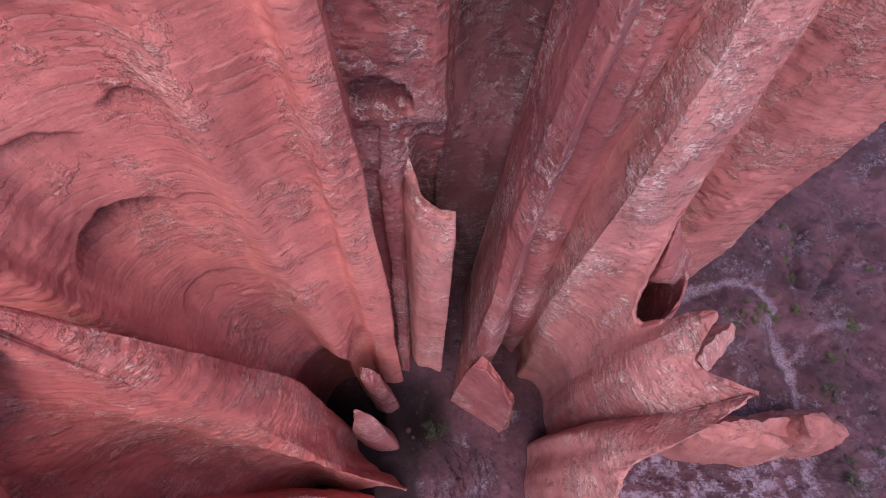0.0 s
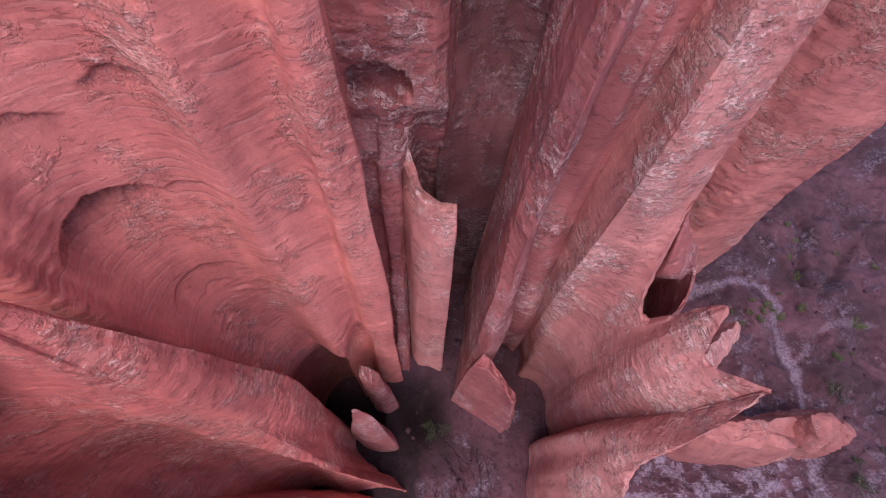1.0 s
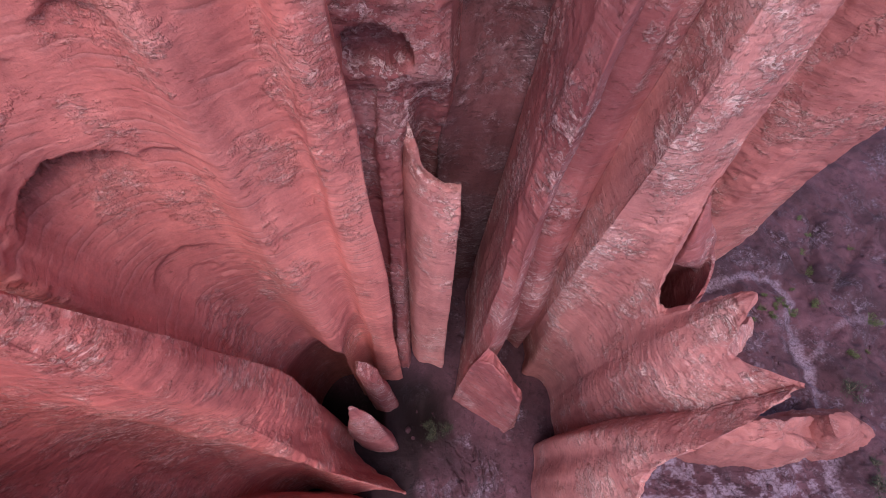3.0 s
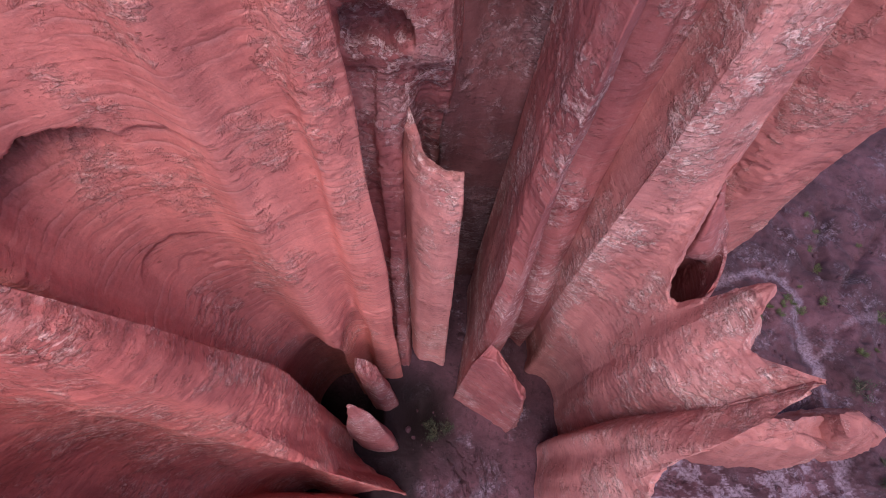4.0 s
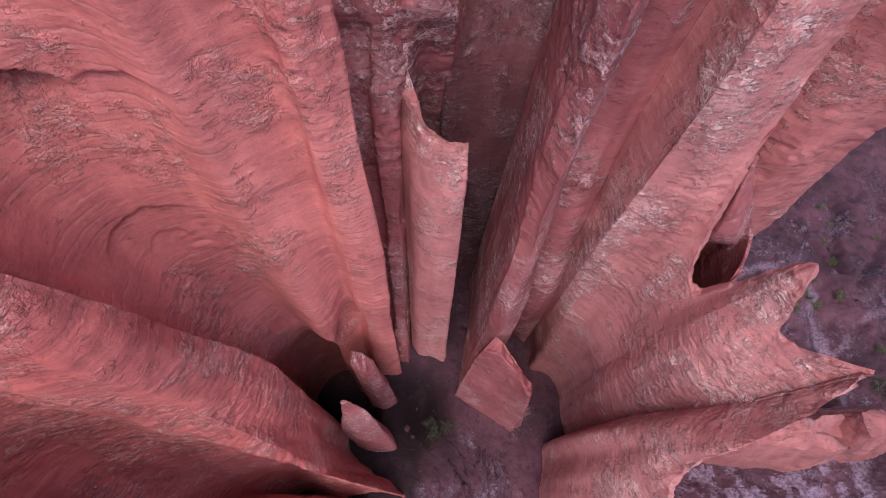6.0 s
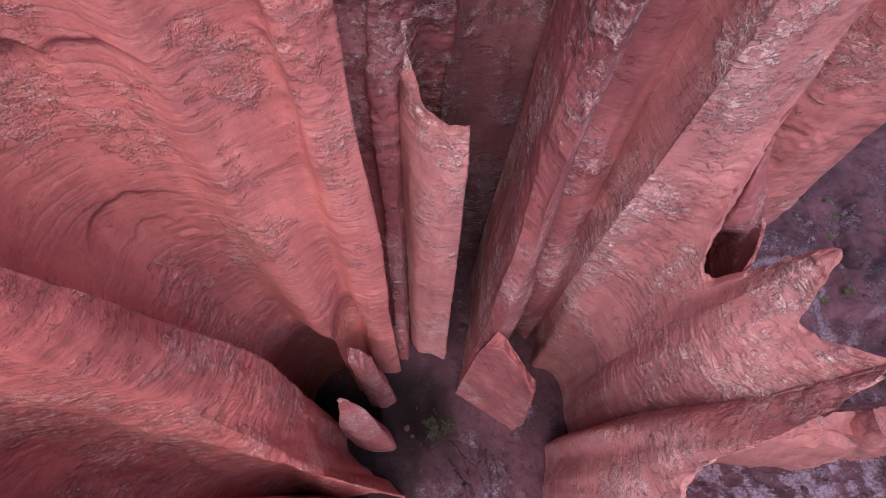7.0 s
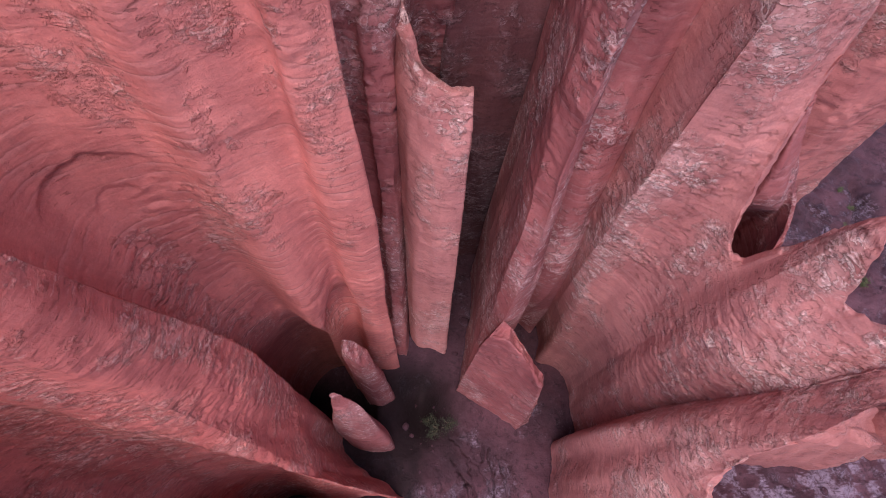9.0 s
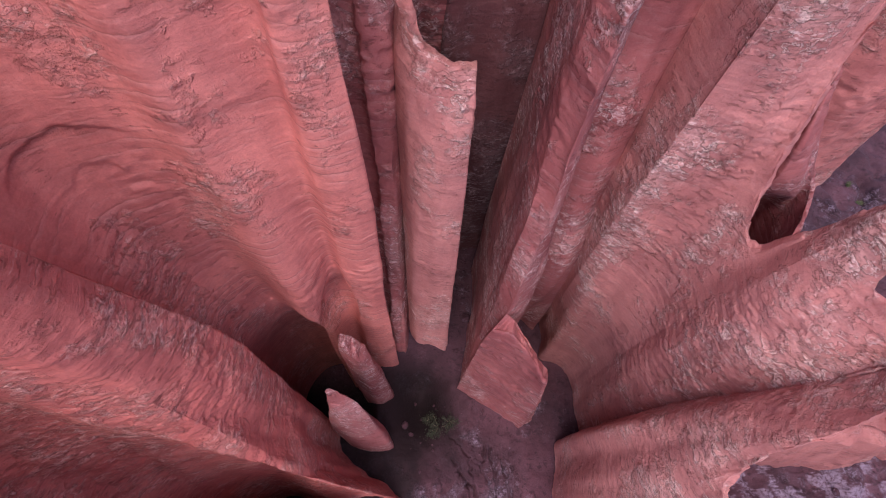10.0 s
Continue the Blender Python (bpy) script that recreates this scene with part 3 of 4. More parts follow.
screen = rock("rock_screen", [
    [(-1.2, 15.6, 5.4), (-1.5, 18.2, 25), (-1.6, 19.8, 37), (-1.8, 21.8, 41.7)],
    [(-.5, 14.0, 6.2), (-.8, 16.4, 25), (-1.1, 18.2, 37), (-1.1, 20.1, 41.6)],
    [(.4, 13.7, 5.6), (.2, 15.6, 25), (0, 16.9, 36.5), (-.3, 18.6, 40.9)],
    [(1.4, 13.5, 6.4), (1.4, 15.2, 25), (1.3, 16.4, 36.5), (1.2, 17.9, 40.5)],
    [(2.8, 13.3, 5.0), (2.7, 15.2, 25), (2.6, 16.4, 36.5), (2.5, 17.6, 40.8)],
    [(2.9, 15.2, 4), (2.8, 16.6, 25), (2.6, 17.6, 37), (2.5, 18.5, 40.6)],
    [(1.4, 16, 4), (1.2, 18, 25), (1.2, 18.7, 37), (1.2, 18.9, 40.3)],
    [(.4, 17.5, 4), (0, 18.8, 25), (0, 19.4, 37), (-.1, 19.6, 40.7)],
    [(-.4, 19, 4), (-.6, 20.5, 25), (-.6, 20.6, 38), (-.7, 20.7, 41.7)],
    [(-1.2, 21, 4), (-1.2, 22, 25), (-1.3, 22.2, 38.6), (-1.6, 22.7, 42.8)],
], sharp=(0, 4, 5, 9), amount=0.35, crown=0.0, step=0.16, across=(0, 4), material=DUSTY, rough=1.5, jag=0.2)
tagged(screen, "upright red sandstone slab with a scooped rim against the back wall", "rock pillar")

fin_slot = rock("rock_fin", [
    [(6.4, 24, -1), (6.6, 24, 22), (7.0, 24.5, 33), (7.4, 25.5, 45), (8.8, 29, 68)],
    [(5.9, 17, -1), (6.2, 18, 22), (6.6, 19.0, 33), (7.0, 20.5, 45), (8.4, 24, 68)],
    [(5.0, 11.2, -1), (5.6, 12.2, 21), (6.2, 14.0, 33), (6.6, 16.4, 44), (8.6, 20.8, 68)],
    [(5.6, 10.6, -1), (6.3, 10.9, 23), (7.2, 13.0, 32), (7.2, 14.6, 43.5), (9.0, 19.0, 67)],
    [(7.4, 11.4, -1), (7.5, 11.7, 22), (8.0, 13.8, 32), (7.9, 15.5, 43), (9.8, 20.0, 67)],
    [(8.6, 13.2, -1), (8.8, 13.2, 22), (8.8, 15.4, 31), (8.7, 17.2, 42), (10.6, 21.8, 67)],
    [(8.8, 17, -1), (8.8, 17.2, 20), (9.3, 18.4, 30), (9.4, 19.4, 41), (11, 22.4, 68)],
    [(11, 24, -1), (11, 24, 22), (11, 24.5, 33), (11, 26, 45), (12, 30, 68)],
], sharp=(0, 2, 3, 7), coarse=(7,), amount=0.4, step=0.15, material=MAUVE_SHADE, rough=1.3)
tagged(fin_slot, "knife-edged red sandstone fin rising beside the slot", "rock fin")

block = rock("rock_pillar", [
    [(4.6, 10.0, -1), (4.9, 10.2, 14), (5.2, 10.0, 22.6), (5.7, 10.2, 23.6)],
    [(8.4, 7.6, -1), (7.4, 8.6, 14), (7.2, 9.0, 23.0), (7.4, 9.5, 23.5)],
    [(11.6, 5.4, -1), (11.3, 6.0, 9), (9.9, 6.7, 19.4), (9.7, 7.2, 20.6)],
    [(13.2, 6.2, -1), (12.0, 6.8, 9), (10.3, 7.5, 19), (10.0, 7.8, 20.2)],
    [(9.6, 10.2, -1), (8.6, 10.2, 14), (7.6, 10.2, 22.4), (7.5, 10.2, 23.2)],
    [(6.0, 12.0, -1), (6.0, 12.0, 14), (6.3, 11.2, 23.4), (6.5, 10.9, 24.0)],
], sharp=(0, 2, 3, 5), amount=0.4, crown=0.0, step=0.14, across=(0, 2), material=MAUVE_SHADE, rough=2.6, jag=0.3)
tagged(block, "broken flat-faced pillar of dull red rock on the canyon floor", "rock pillar")

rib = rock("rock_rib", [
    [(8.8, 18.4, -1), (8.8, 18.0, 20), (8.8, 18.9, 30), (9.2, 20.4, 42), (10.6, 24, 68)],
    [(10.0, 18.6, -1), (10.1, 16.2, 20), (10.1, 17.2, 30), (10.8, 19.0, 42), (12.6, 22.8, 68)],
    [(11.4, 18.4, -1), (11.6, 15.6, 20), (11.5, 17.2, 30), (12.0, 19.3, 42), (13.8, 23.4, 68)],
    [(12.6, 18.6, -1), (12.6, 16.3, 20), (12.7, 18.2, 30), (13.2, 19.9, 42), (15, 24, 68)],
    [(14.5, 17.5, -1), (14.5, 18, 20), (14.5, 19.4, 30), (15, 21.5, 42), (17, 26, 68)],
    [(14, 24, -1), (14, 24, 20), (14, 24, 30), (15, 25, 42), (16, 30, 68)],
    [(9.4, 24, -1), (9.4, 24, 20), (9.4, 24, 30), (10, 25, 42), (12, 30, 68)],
], sharp=(5, 6), coarse=(4, 5, 6), amount=0.5, material=MAUVE_SHADE)
tagged(rib, "rounded purple-red sandstone rib in a shaded gully", "rock rib")

def groove(p):
    x, y, z = p[:, 0], p[:, 1], p[:, 2]
    return 0.5 * np.exp(-((y - 4.6) / 0.7) ** 2) * smooth(14, 22, z) * (x < 23)


massif = rock("rock_buttress", [
    [(15.0, 20.0, -1), (13.0, 19.6, 22), (12.6, 20.6, 40), (14.0, 23.5, 54), (16.0, 28, 68)],
    [(15.6, 16.6, -1), (13.1, 15.5, 22), (13.1, 15.9, 40), (14.2, 17.6, 52), (16.4, 22.5, 67)],
    [(14.8, 13.8, -1), (14.3, 13.8, 20), (15.6, 15.0, 38), (16.4, 16.6, 47), (18.4, 20.4, 60)],
    [(16.8, 13.0, -1), (15.4, 12.8, 20), (16.2, 13.6, 32), (17.0, 14.8, 39), (18.0, 16.2, 44)],
    [(18.2, 11.6, -1), (16.6, 11.2, 19), (16.9, 11.4, 27), (17.3, 11.5, 31.5), (17.8, 11.6, 35.0)],
    [(18.6, 9.8, -1), (17.1, 9.6, 20), (17.2, 9.4, 30), (17.8, 9.4, 36), (19.9, 9.8, 42.6)],
    [(18.5, 7.6, -1), (17.1, 7.6, 20), (17.2, 7.5, 29), (17.9, 7.3, 34.5), (20.0, 7.1, 38.8)],
    [(18.6, 4.4, -1), (18.3, 4.3, 19), (18.5, 4.2, 27), (19.6, 4.0, 33.5), (22.8, 4.6, 40.2)],
    [(28, 5.4, -1), (27, 5.6, 20), (26.0, 5.8, 29), (25, 5.6, 35.5), (23.0, 5.0, 40.0)],
    [(27, 9, -1), (25, 9, 20), (23.4, 8.4, 28), (21.8, 8.0, 34), (20.5, 7.5, 38.3)],
    [(26, 11, -1), (24, 11, 20), (22, 10.4, 30), (21, 10.3, 36), (20.1, 10.0, 42.4)],
    [(25, 13, -1), (22, 13, 19), (20.0, 12.6, 27), (19.0, 12.4, 31.5), (18.2, 12.2, 34.8)],
    [(24, 17, -1), (22, 17, 20), (20.2, 16.8, 32), (19.0, 16.6, 39), (18.5, 16.7, 43.8)],
    [(23.5, 21, -1), (22, 21, 20), (20.4, 21, 40), (19.8, 21, 48), (19.2, 21.2, 59)],
    [(23, 25, -1), (22, 25, 20), (20.5, 25, 40), (20, 25, 50), (19.8, 24.6, 65)],
    [(23, 28, -1), (22, 28, 20), (20.5, 28, 40), (20, 28, 50), (20, 29, 66)],
], sharp=(0, 1, 5, 7, 8, 10, 15), coarse=(8, 12, 13, 14, 15), amount=0.34, crown=0.0, step=0.15, across=(0, 7), material=DUSTY, rough=1.0, carve=groove, jag=0.35)
tagged(massif, "broad red sandstone buttress with a notched and pointed crest", "rock buttress")

spur = rock("rock_spur", [
    [(18.8, 5.0, -1), (18.9, 5.0, 20), (19.3, 4.8, 27), (20.2, 4.6, 33), (22.7, 4.8, 39.8)],
    [(16.0, 4.1, -1), (14.9, 4.0, 16), (16.2, 3.8, 26), (17.8, 3.6, 32), (20.6, 3.2, 38.4)],
    [(15.6, 1.8, -1), (15.0, 2.0, 14), (15.8, 2.0, 24), (16.7, 1.9, 30.5), (18.3, 1.9, 36.0)],
    [(15.0, -0.8, -1), (14.2, -0.5, 12), (15.2, -0.2, 20), (16.0, 0.0, 25), (17.1, 0.2, 29.4)],
    [(14.8, -5, -1), (14.2, -5, 10), (15.0, -4.6, 17), (16.0, -4.4, 21.5), (16.8, -4.2, 24.6)],
    [(22, -5, -1), (20, -5, 14), (18.8, -4.6, 20), (18.2, -4.4, 22.5), (17.6, -4.2, 24.4)],
    [(23, 0, -1), (21, 0.2, 15), (19.6, 0.2, 22), (18.8, 0.2, 25.5), (17.7, 0.3, 29.2)],
    [(25, 4, -1), (23, 3.0, 20), (22, 2.4, 26), (20.4, 2.2, 32), (18.7, 2.1, 36.0)],
    [(27, 5, -1), (26, 4.6, 20), (25, 4.2, 29), (22.8, 3.8, 35), (20.9, 3.5, 38.3)],
    [(28, 7, -1), (27, 6.8, 20), (26.0, 6.4, 29), (25, 5.8, 35.4), (22.9, 5.1, 39.8)],
], sharp=(0, 4, 5, 9), amount=0.35, crown=0.0, step=0.16, across=(0, 4), material=SANDY, rough=1.3, jag=0.4)
tagged(spur, "sloping red sandstone spur standing on the canyon floor", "rock spur")


def nose_hollow(p):
    x, y, z = p[:, 0], p[:, 1], p[:, 2]
    niche = 1.7 * smooth(22, 9, z + 0.10 * (x + 13.0) ** 2) * smooth(-19, -15, x) * smooth(-9.0, -13.0, x) * (y < 2.2)
    return 1.4 * smooth(19, 11, z) * smooth(-0.6, 1.4, y) * smooth(5.4, 3.8, y) * (x > -12) + niche


fin_west = rock("rock_fin", [
    [(-9.6, 5.6, -16), (-10.1, 6.8, 22), (-10.6, 7.1, 32), (-12.3, 6.0, 46), (-15.8, 5.4, 55)],
    [(-7.8, 4.6, -12), (-9.8, 5.3, 22), (-10.9, 5.4, 34), (-12.3, 4.9, 45.8), (-15.9, 5.1, 55)],
    [(-4.8, 2.2, -1), (-9.6, 3.2, 22), (-11.6, 3.8, 34), (-12.9, 3.8, 45.5), (-16.0, 4.9, 54.6)],
    [(-2.8, -0.8, -1), (-8.8, 1.4, 21), (-12.3, 3.3, 35), (-13.2, 3.6, 45.4), (-15.6, 4.5, 54.2)],
    [(-1.2, -1.9, -1), (-7.6, .2, 18.5), (-13.7, 2.5, 33), (-15.4, 3.1, 44), (-17.6, 4.1, 52)],
    [(-4.2, -1.6, -1), (-10.8, 1.0, 18), (-16.8, 2.6, 33), (-18.4, 3.1, 44), (-20, 4.0, 51)],
    [(-10.5, -2.6, -1), (-16, 0.0, 20), (-19.8, 1.0, 32), (-21, 1.6, 42), (-23, 2.4, 50)],
    [(-13, -4, -1), (-18, -3.5, 20), (-22, -3, 31), (-24.5, -2.5, 38), (-27.5, -2, 46)],
    [(-11, -10, -1), (-17, -10, 12), (-21, -10, 18), (-23, -10, 21), (-25, -10, 24)],
    [(-34, -10, -1), (-34, -10, 6), (-34, -9, 9), (-34, -9, 11), (-34, -9, 12)],
    [(-34, 3, -1), (-34, 3, 10), (-34, 3, 15), (-34, 3, 18), (-34, 3, 20)],
    [(-16, 6.6, -16), (-16.5, 7.0, 22), (-17, 7.0, 35), (-18, 6.2, 44), (-19.5, 5.2, 49.5)],
], sharp=(0, 3, 4, 8, 9, 10), coarse=(8, 9, 10), amount=0.45, crown=0.0, carve=nose_hollow, step=0.14, material=FLAKY, rough=1.5, jag=0.5)
tagged(fin_west, "massive red sandstone fin with a vertical striped nose", "rock fin")

spur_south = rock("rock_spur", [
    [(-5.5, -2.6, -1), (-6.2, -2.6, 6), (-6.6, -2.8, 9)],
    [(-9.5, -1.6, -1), (-9.8, -1.7, 10), (-9.8, -2.0, 16)],
    [(-14, -1.4, -1), (-14.4, -1.5, 14), (-14.6, -2.0, 24)],
    [(-20, -1.2, -1), (-20, -1.4, 18), (-20, -2.2, 33)],
    [(-24, -8, -1), (-24, -8, 18), (-24, -8, 33)],
    [(-8, -8, -1), (-9, -8, 10), (-10, -7, 16)],
], sharp=(0, 3, 4), coarse=(3, 4), amount=0.5, crown=0.0)
tagged(spur_south, "low red sandstone spur below the shaded niche", "rock spur")

# out-of-view wall, added only to keep the sun out of the niche
niche_sun_block = rock("niche_sun_block", [
    [(-8, -4.6, -1), (-8.5, -4.4, 9), (-9, -4.2, 18)],
    [(-14, -4.2, -1), (-14, -3.8, 18), (-14, -3.4, 40)],
    [(-22, -4.2, -1), (-22, -3.6, 26), (-22, -3.0, 54)],
    [(-28, -5, -1), (-28, -4.6, 26), (-28, -4, 52)],
    [(-28, -12, -1), (-28, -12, 24), (-28, -11, 40)],
    [(-8, -12, -1), (-9, -12, 8), (-10, -11, 16)],
], sharp=(0, 3, 4, 5), coarse=(3, 4, 5), amount=0.6, crown=0.0, step=0.4)
tagged(niche_sun_block, "unseen red sandstone wall added to shade the niche", "cliff", kind="structure")


tower = rock("rock_tower", [
    [(29, 26, -1), (28.6, 25.6, 12), (28.0, 26.2, 20), (27.4, 27, 31), (26.4, 27.6, 44), (24.6, 28.4, 68)],
    [(34, 25.4, -1), (33.4, 25.4, 12), (32.0, 25.0, 20), (30.8, 24.6, 31), (29.7, 24.9, 44), (28.6, 25.4, 68)],
    [(39.6, 26.2, -1), (39.6, 26.2, 12), (39.2, 26.1, 20), (36.4, 25.2, 29.5), (35.2, 24.4, 42), (34.6, 24, 66)],
    [(43, 33, -1), (42.5, 33, 12), (41.5, 33, 20), (39, 31, 29), (38, 31, 42), (37, 31, 66)],
    [(40, 44, -1), (38, 44, 12), (37, 44, 17), (37, 44, 29), (37, 44, 42), (37, 44, 66)],
    [(24, 44, -1), (24, 44, 12), (24, 44, 17), (24, 44, 29), (24, 44, 42), (24, 44, 66)],
    [(25.5, 34, -1), (25, 34, 12), (24.8, 31, 18), (24.5, 30, 29), (23.5, 30, 42), (22, 30, 66)],
], sharp=(0, 2, 4, 5), coarse=(3, 4, 5), amount=0.5, material=PLAIN, rough=2.0, step=0.24)
tagged(tower, "tall pale-red sandstone tower beyond the notched buttress", "rock tower")


shell = rock("rock_ledge", [
    [(19.8, 17.8, -1), (19.8, 17.8, 20), (19.8, 16.6, 31), (19.6, 15.0, 36.5), (19.0, 16.9, 42.5)],
    [(21.8, 19.2, -1), (21.8, 19, 20), (21.6, 17.0, 31), (20.9, 15.0, 35.4), (20.1, 16.5, 40)],
    [(24.6, 19.6, -1), (24.6, 19.2, 20), (23.8, 17.4, 30), (22.5, 15.4, 34.2), (21.7, 16.6, 37)],
    [(25.2, 17.8, -1), (25, 17.6, 20), (24.4, 16.9, 28), (23.9, 16.2, 32), (23.7, 16.0, 34.2)],
    [(24.6, 14.3, -1), (24.2, 14.3, 20), (23.7, 14.2, 28), (23.3, 14.1, 31.5), (23.1, 14.0, 33)],
    [(22.6, 11.6, -1), (22.2, 11.6, 20), (21.6, 11.8, 28), (21.2, 11.9, 31.5), (21.0, 12.0, 33)],
    [(26.6, 13.9, -1), (25.9, 14.0, 20), (24.8, 14.0, 28), (23.9, 14, 31.5), (23.4, 14.0, 33)],
    [(27.4, 18.2, -1), (26.8, 18.0, 20), (25.6, 17.2, 28), (24.6, 16.5, 32), (24.0, 16.2, 34.2)],
    [(29.5, 22.5, -1), (29, 22, 20), (27, 20, 30), (24.4, 18.0, 34.5), (22.2, 17.0, 36.9)],
    [(25, 25, -1), (25, 24, 20), (23.5, 22, 31), (22.2, 18.6, 36.5), (20.6, 17.2, 40)],
    [(20, 25, -1), (20, 24, 20), (20, 22, 31), (19.6, 19, 38), (19.2, 17.8, 42.5)],
], sharp=(0, 5, 10), coarse=(7, 8, 9, 10), amount=0.3, crown=0.0, step=0.2, across=(0, 5), material=MAUVE_SHADE, rough=1.8)
tagged(shell, "crusted red sandstone ledge overhanging a dark hollow", "rock ledge")


def pinnacle(rails, label, **kw):
    return tagged(rock("rock_pinnacle", rails, **kw), label, "rock pinnacle", group="pinnacles at the cliff foot")


pinnacle([
    [(-3.1, 8.9, -2), (-3.5, 8.9, 9), (-4.1, 9.1, 15.6)],
    [(-3.1, 9.8, -2), (-3.6, 9.8, 10), (-4.5, 9.8, 17.4)],
    [(-4.4, 11.0, -2), (-5.1, 10.7, 12), (-5.3, 10.2, 19.4)],
    [(-7.4, 12.0, -10), (-7.2, 11.4, 14), (-6.2, 10.4, 20.8)],
    [(-7.2, 10.0, -10), (-6.8, 9.8, 14), (-6.1, 9.6, 20.8)],
    [(-4.8, 8.0, -10), (-5.0, 8.4, 11), (-5.2, 9.0, 19.0)],
], "small red sandstone pinnacle at the foot of a fluted column", sharp=(3, 4), amount=0.4, crown=0.6, step=0.13, rough=1.8, material=MAUVE_SHADE)
pinnacle([
    [(-2.8, 3.1, -2), (-3.2, 3.6, 8), (-4.0, 4.6, 15.5)],
    [(-2.9, 4.4, -2), (-3.6, 4.9, 10), (-4.4, 5.2, 17.4)],
    [(-4.6, 6.0, -10), (-5.0, 5.8, 13), (-5.8, 5.7, 21.8)],
    [(-7.4, 6.2, -10), (-7.0, 5.8, 13), (-6.4, 5.7, 22.6)],
    [(-9.0, 4.6, -10), (-8.2, 4.7, 9), (-6.6, 5.3, 20.0)],
    [(-6.2, 3.0, -2), (-5.8, 3.5, 8), (-5.2, 4.6, 16.6)],
], "leaning red sandstone pinnacle with a cracked pale cap", sharp=(2, 3, 4), amount=0.4, crown=0.4, step=0.13, rough=1.8, material=MAUVE_SHADE)

outcrop = rock("rock_outcrop", [
    [(34, 6.2, -1), (35, 5.9, 5), (37, 5.6, 9.5)],
    [(43, 7.6, -1), (43, 7.2, 5), (43.5, 6.4, 9.6)],
    [(49, 7.8, -1), (49, 7.4, 4), (49, 6.9, 8.6)],
    [(54, 7.6, -1), (54, 7.2, 2), (52, 6.2, 5.4)],
    [(54, 2.6, -1), (54, 3.0, 1), (52, 4.4, 5.0)],
    [(48.5, 1.2, -1), (48.5, 1.6, 2), (48.5, 3.2, 8.0)],
    [(43, 1.4, -1), (43, 1.7, 2.5), (43, 3.4, 8.2)],
    [(36, 2.2, -1), (36.5, 2.5, 4), (37, 4.2, 9)],
], sharp=(3, 4), amount=0.8, crown=0.9, material=BROWN, rough=3.0, step=0.25)
tagged(outcrop, "low weathered red rock outcrop lying on the plain", "rock outcrop")

knob = rock("rock_outcrop", [
    [(49.5, 7.6, -1), (50, 7.6, 4), (51, 7.1, 9.4)],
    [(55, 8.4, -1), (54.8, 8.0, 4), (54.4, 7.2, 8.2)],
    [(60, 7.6, -1), (59.6, 7.2, 3.2), (58, 6.6, 6)],
    [(63, 5.4, -1), (62, 5.3, 2), (60.5, 5.3, 4)],
    [(58.5, 2.6, -1), (58, 3.2, 2.4), (57.2, 4.4, 5.4)],
    [(54.5, 2.4, -1), (54.2, 3.0, 4), (53.6, 4.2, 7.8)],
    [(50, 3.4, -1), (50.4, 3.8, 5), (51, 4.8, 9.2)],
], sharp=(3,), amount=1.0, crown=1.0, material=BROWN, rough=4.0, step=0.22)
tagged(knob, "rough broken knob of red rock at the outcrop's end", "rock outcrop")

blade = rock("rock_slab", [
    [(33.5, 10.0, -1), (33.2, 10.3, 12), (32.8, 10.6, 19)],
    [(40, 13.0, -1), (38.6, 13.2, 8), (37.6, 13.0, 14.5)],
    [(47, 17.6, -1), (46, 18, 4), (45, 17.6, 8)],
    [(50, 20.5, -1), (49, 20.4, 2), (47.8, 20.2, 5)],
    [(46, 21, -1), (45.4, 20.6, 5), (44.6, 19.6, 9.6)],
    [(38, 17, -1), (37.6, 16.6, 10), (37.4, 15.4, 15.8)],
    [(31, 13, -1), (31, 12.6, 12), (31.6, 11.8, 20)],
], sharp=(0, 2, 4), amount=0.7, crown=0.3, step=0.25, material=DUSTY, across=(0, 3))
tagged(blade, "thin tilted slab of red rock behind the buttress", "rock slab")


# ---- shrubs ----
def leaf_material(name, a, c):
    m, n, l, bsdf = nodes_of(name)
    info = n.new("ShaderNodeNewGeometry")
    l.new(mix(n, l, info.outputs["Random Per Island"], a, c), bsdf.inputs["Base Color"])
    bsdf.inputs["Roughness"].default_value = 0.7
    return m


GREEN = leaf_material("shrub_leaves", (0.055, 0.068, 0.02), (0.10, 0.112, 0.04))
OLIVE = leaf_material("dry_shrub_leaves", (0.02, 0.026, 0.014), (0.05, 0.05, 0.03))
m, n, l, bsdf = nodes_of("shrub_wood")
grain = noise_tex(n, l, n.new("ShaderNodeTexCoord").outputs["Object"], 9.0, 5, 0.6, (1, 1, 0.2)).outputs[0]
l.new(through_ramp(n, l, grain, [(0.3, (0.10, 0.07, 0.05)), (0.7, (0.22, 0.16, 0.12))]), bsdf.inputs["Base Color"])
WOOD = m


def part(name, bm, material, parent, label=""):
    me = bpy.data.meshes.new(name)
    bm.to_mesh(me)
    bm.free()
    me.materials.append(material)
    ob = new(name, me)
    ob.parent = parent
    return tagged(ob, label)


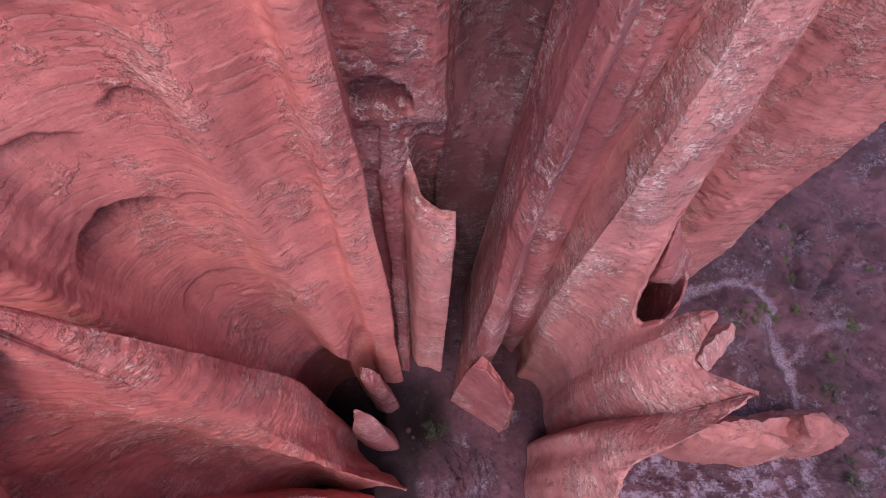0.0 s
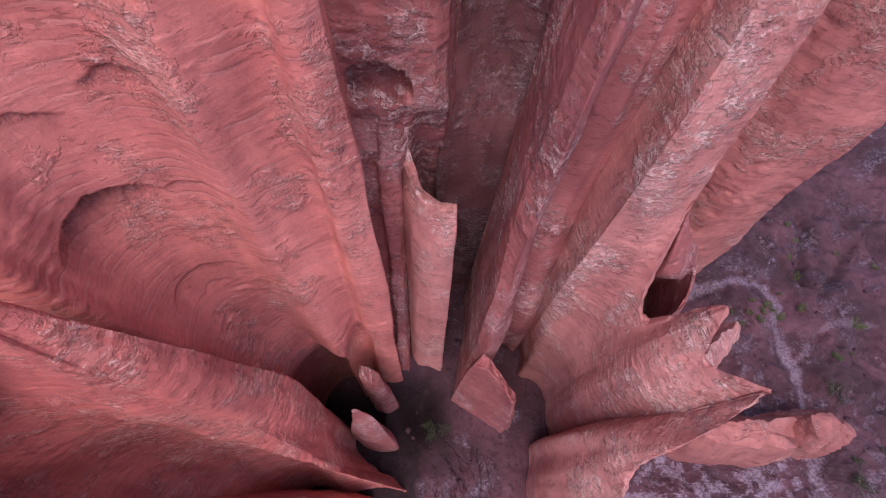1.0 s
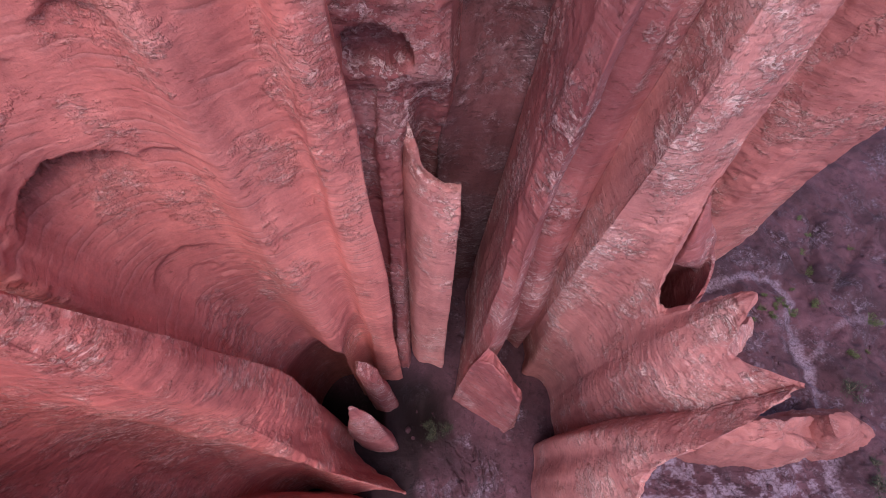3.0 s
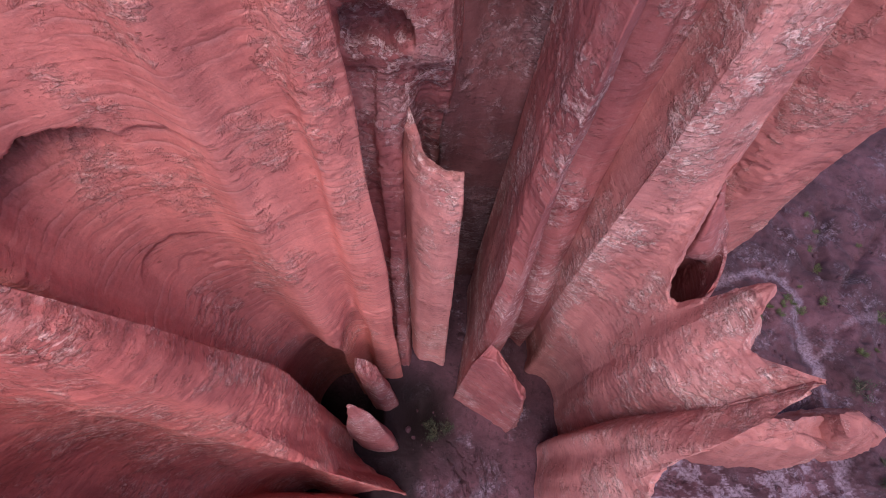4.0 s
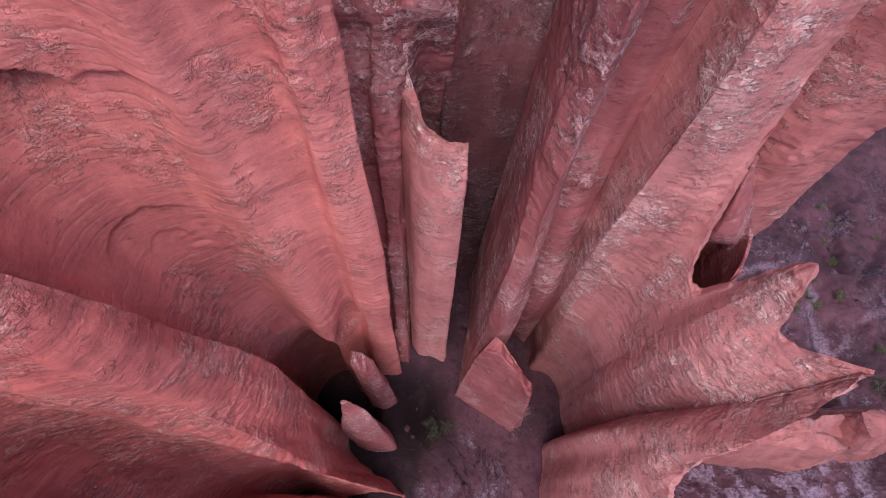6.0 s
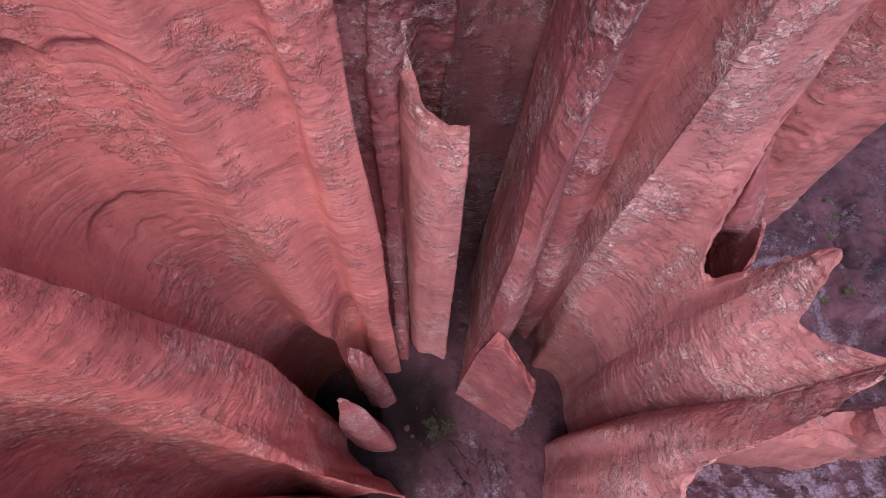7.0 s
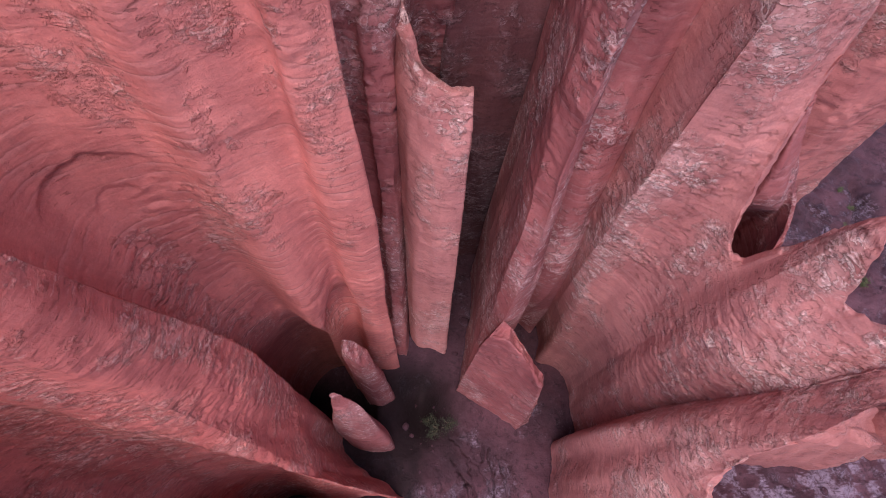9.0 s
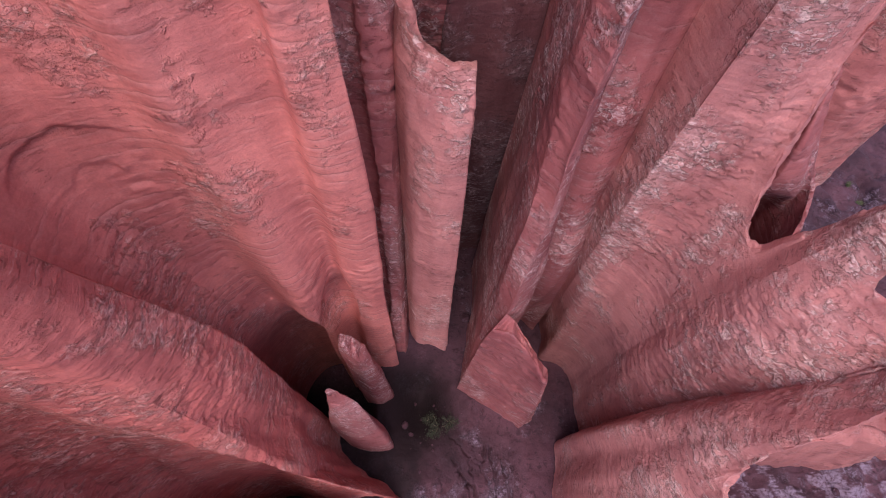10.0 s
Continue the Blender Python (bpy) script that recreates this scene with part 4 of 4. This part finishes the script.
def shrub(radius, height, leaves, material, seed):
    """A low desert shrub: stems from one root, leaves in uneven clumps with gaps."""
    rnd = random.Random(seed)
    root = new("shrub")
    stems, crown = bmesh.new(), bmesh.new()
    for s in range(9):
        a = rnd.uniform(0, math.tau)
        reach = radius * rnd.uniform(0.45, 1.0)
        tip = Vector((reach * math.cos(a), reach * math.sin(a), height * rnd.uniform(0.5, 1.0)))
        side = Vector((-math.sin(a), math.cos(a), 0))
        pts = [Vector((0.05 * math.cos(a), 0.05 * math.sin(a), -0.1)), tip * 0.5 + Vector((0, 0, 0.12 * height)), tip]
        loops = []
        for k, p in enumerate(pts):
            w = 0.05 * (1 - 0.4 * k)
            up = side.cross(tip.normalized())
            loops.append([stems.verts.new(p + w * (side * math.cos(q) + up * math.sin(q))) for q in (0, 2.1, 4.2)])
        for lo, hi in zip(loops[:-1], loops[1:]):
            for q in range(3):
                stems.faces.new((lo[q], lo[(q + 1) % 3], hi[(q + 1) % 3], hi[q]))
        stems.faces.new(loops[-1])
        for k in range(leaves // 9):
            along = rnd.uniform(0.45, 1.1)
            p = tip * along + Vector([rnd.gauss(0, 0.17 * radius) for _ in range(3)])
            p.z = max(p.z, 0.04)
            size = rnd.uniform(0.07, 0.17)
            m3 = Euler([rnd.uniform(-1.1, 1.1), rnd.uniform(-1.1, 1.1), rnd.uniform(0, math.tau)]).to_matrix()
            quad = [Vector((0, -0.5, 0)), Vector((0.42, 0, 0.12)), Vector((0, 0.75, 0)), Vector((-0.42, 0, 0.12))]
            crown.faces.new([crown.verts.new(p + m3 @ (size * c)) for c in quad])
    part("stem", stems, WOOD, root)
    part("foliage", crown, material, root)
    return root


protos = [shrub(0.9, 0.8, 420, GREEN, 1), shrub(1.2, 0.9, 560, GREEN, 2), shrub(1.5, 0.8, 620, OLIVE, 3)]
spots = [(62.5, 24.7, 0, 1.0), (70.9, 22.4, 1, 1.15), (65.5, 16.8, 0, 1.0), (78.2, 23.7, 0, 0.9), (64.1, 11.6, 2, 1.5), (66.8, 37.8, 0, 0.8),
         (79.7, 33.1, 0, 0.8), (65.0, 31.1, 1, 0.8), (64.5, 34.4, 0, 0.8), (61.7, -1.4, 2, 1.3), (2.4, 5.6, 2, 1.1), (3.6, 6.2, 2, 0.8),
         (58.4, 23.4, 1, 0.8), (51.5, 22.0, 0, 0.8), (52.6, 23.6, 0, 0.7), (53.8, 22.4, 0, 0.8), (54.9, 23.8, 0, 0.7), (55.6, 25.0, 0, 0.8),
         (53.4, 25.6, 0, 0.6), (56.6, 24.2, 0, 0.7), (50.6, 24.0, 0, 0.6), (66.2, 41.0, 0, 0.7), (73.5, 35.5, 0, 0.6), (69.0, 17.5, 0, 0.5),
         (68.0, 3.0, 2, 0.9), (63.4, 1.6, 2, 0.8), (60.2, 27.5, 0, 0.5), (81.0, 28.5, 0, 0.6), (1.3, 6.6, 2, 0.6)]
used = set()
for k, (x, y, kind, size) in enumerate(spots):
    z = float(floor_height(np.array([x]), np.array([y]))[0])
    place = Matrix.LocRotScale((x, y, z), Euler((0, 0, k * 2.4)), (size, size, size * (0.85 + 0.1 * (k % 4))))
    if kind in used:
        ob = copy_thing(protos[kind], pose(x, y, z, 0, 0, k * 137.0))
        ob.scale = (size, size, size * (0.85 + 0.1 * (k % 4)))
    else:
        ob = protos[kind]
        used.add(kind)
        ob.matrix_world = place
    tagged(ob, "low grey-olive desert shrub with sparse leaves" if kind == 2 else "small bright green desert shrub on bare silt", "shrub", group="desert shrubs")

# ---- loose stones ----
def stone(seed, radius):
    rnd = random.Random(seed)
    bm = bmesh.new()
    bmesh.ops.create_icosphere(bm, subdivisions=2, radius=radius)
    for v in bm.verts:
        q = v.co / radius
        k = 1 + 0.28 * noise.noise(q * 1.3 + Vector((seed * 3.1, 0, 0))) + 0.10 * noise.noise(q * 3.1 + Vector((0, seed * 1.7, 0)))
        v.co = Vector((q.x * k, q.y * k * 0.8, q.z * k * 0.62)) * radius
    me = bpy.data.meshes.new("stone")
    bm.to_mesh(me)
    bm.free()
    me.materials.append(SILT)
    return me


stones = [stone(s, 1.0) for s in range(5)]
rnd = random.Random(11)
places = [(-1.6, 5.9, 0.5), (5.5, 17.6, 0.7), (-0.8, 4.9, 0.3), (4.4, 14.2, 0.4)]
for k in range(46):
    places.append((rnd.uniform(-1, 14), rnd.uniform(-3, 9), rnd.uniform(0.07, 0.2)))
for k in range(40):
    places.append((rnd.uniform(46, 84), rnd.uniform(-2, 40), rnd.uniform(0.15, 0.55)))
for k, (x, y, r) in enumerate(places):
    ob = new("stone", stones[k % 5])
    z = float(floor_height(np.array([x]), np.array([y]))[0])
    ob.matrix_world = Matrix.LocRotScale((x, y, z + 0.25 * r), Euler((rnd.uniform(-.3, .3), rnd.uniform(-.3, .3), rnd.uniform(0, 6.28))), (r, r, r))
    tagged(ob, "loose rounded purple-grey stone lying on the silt", "stone", group="loose stones")
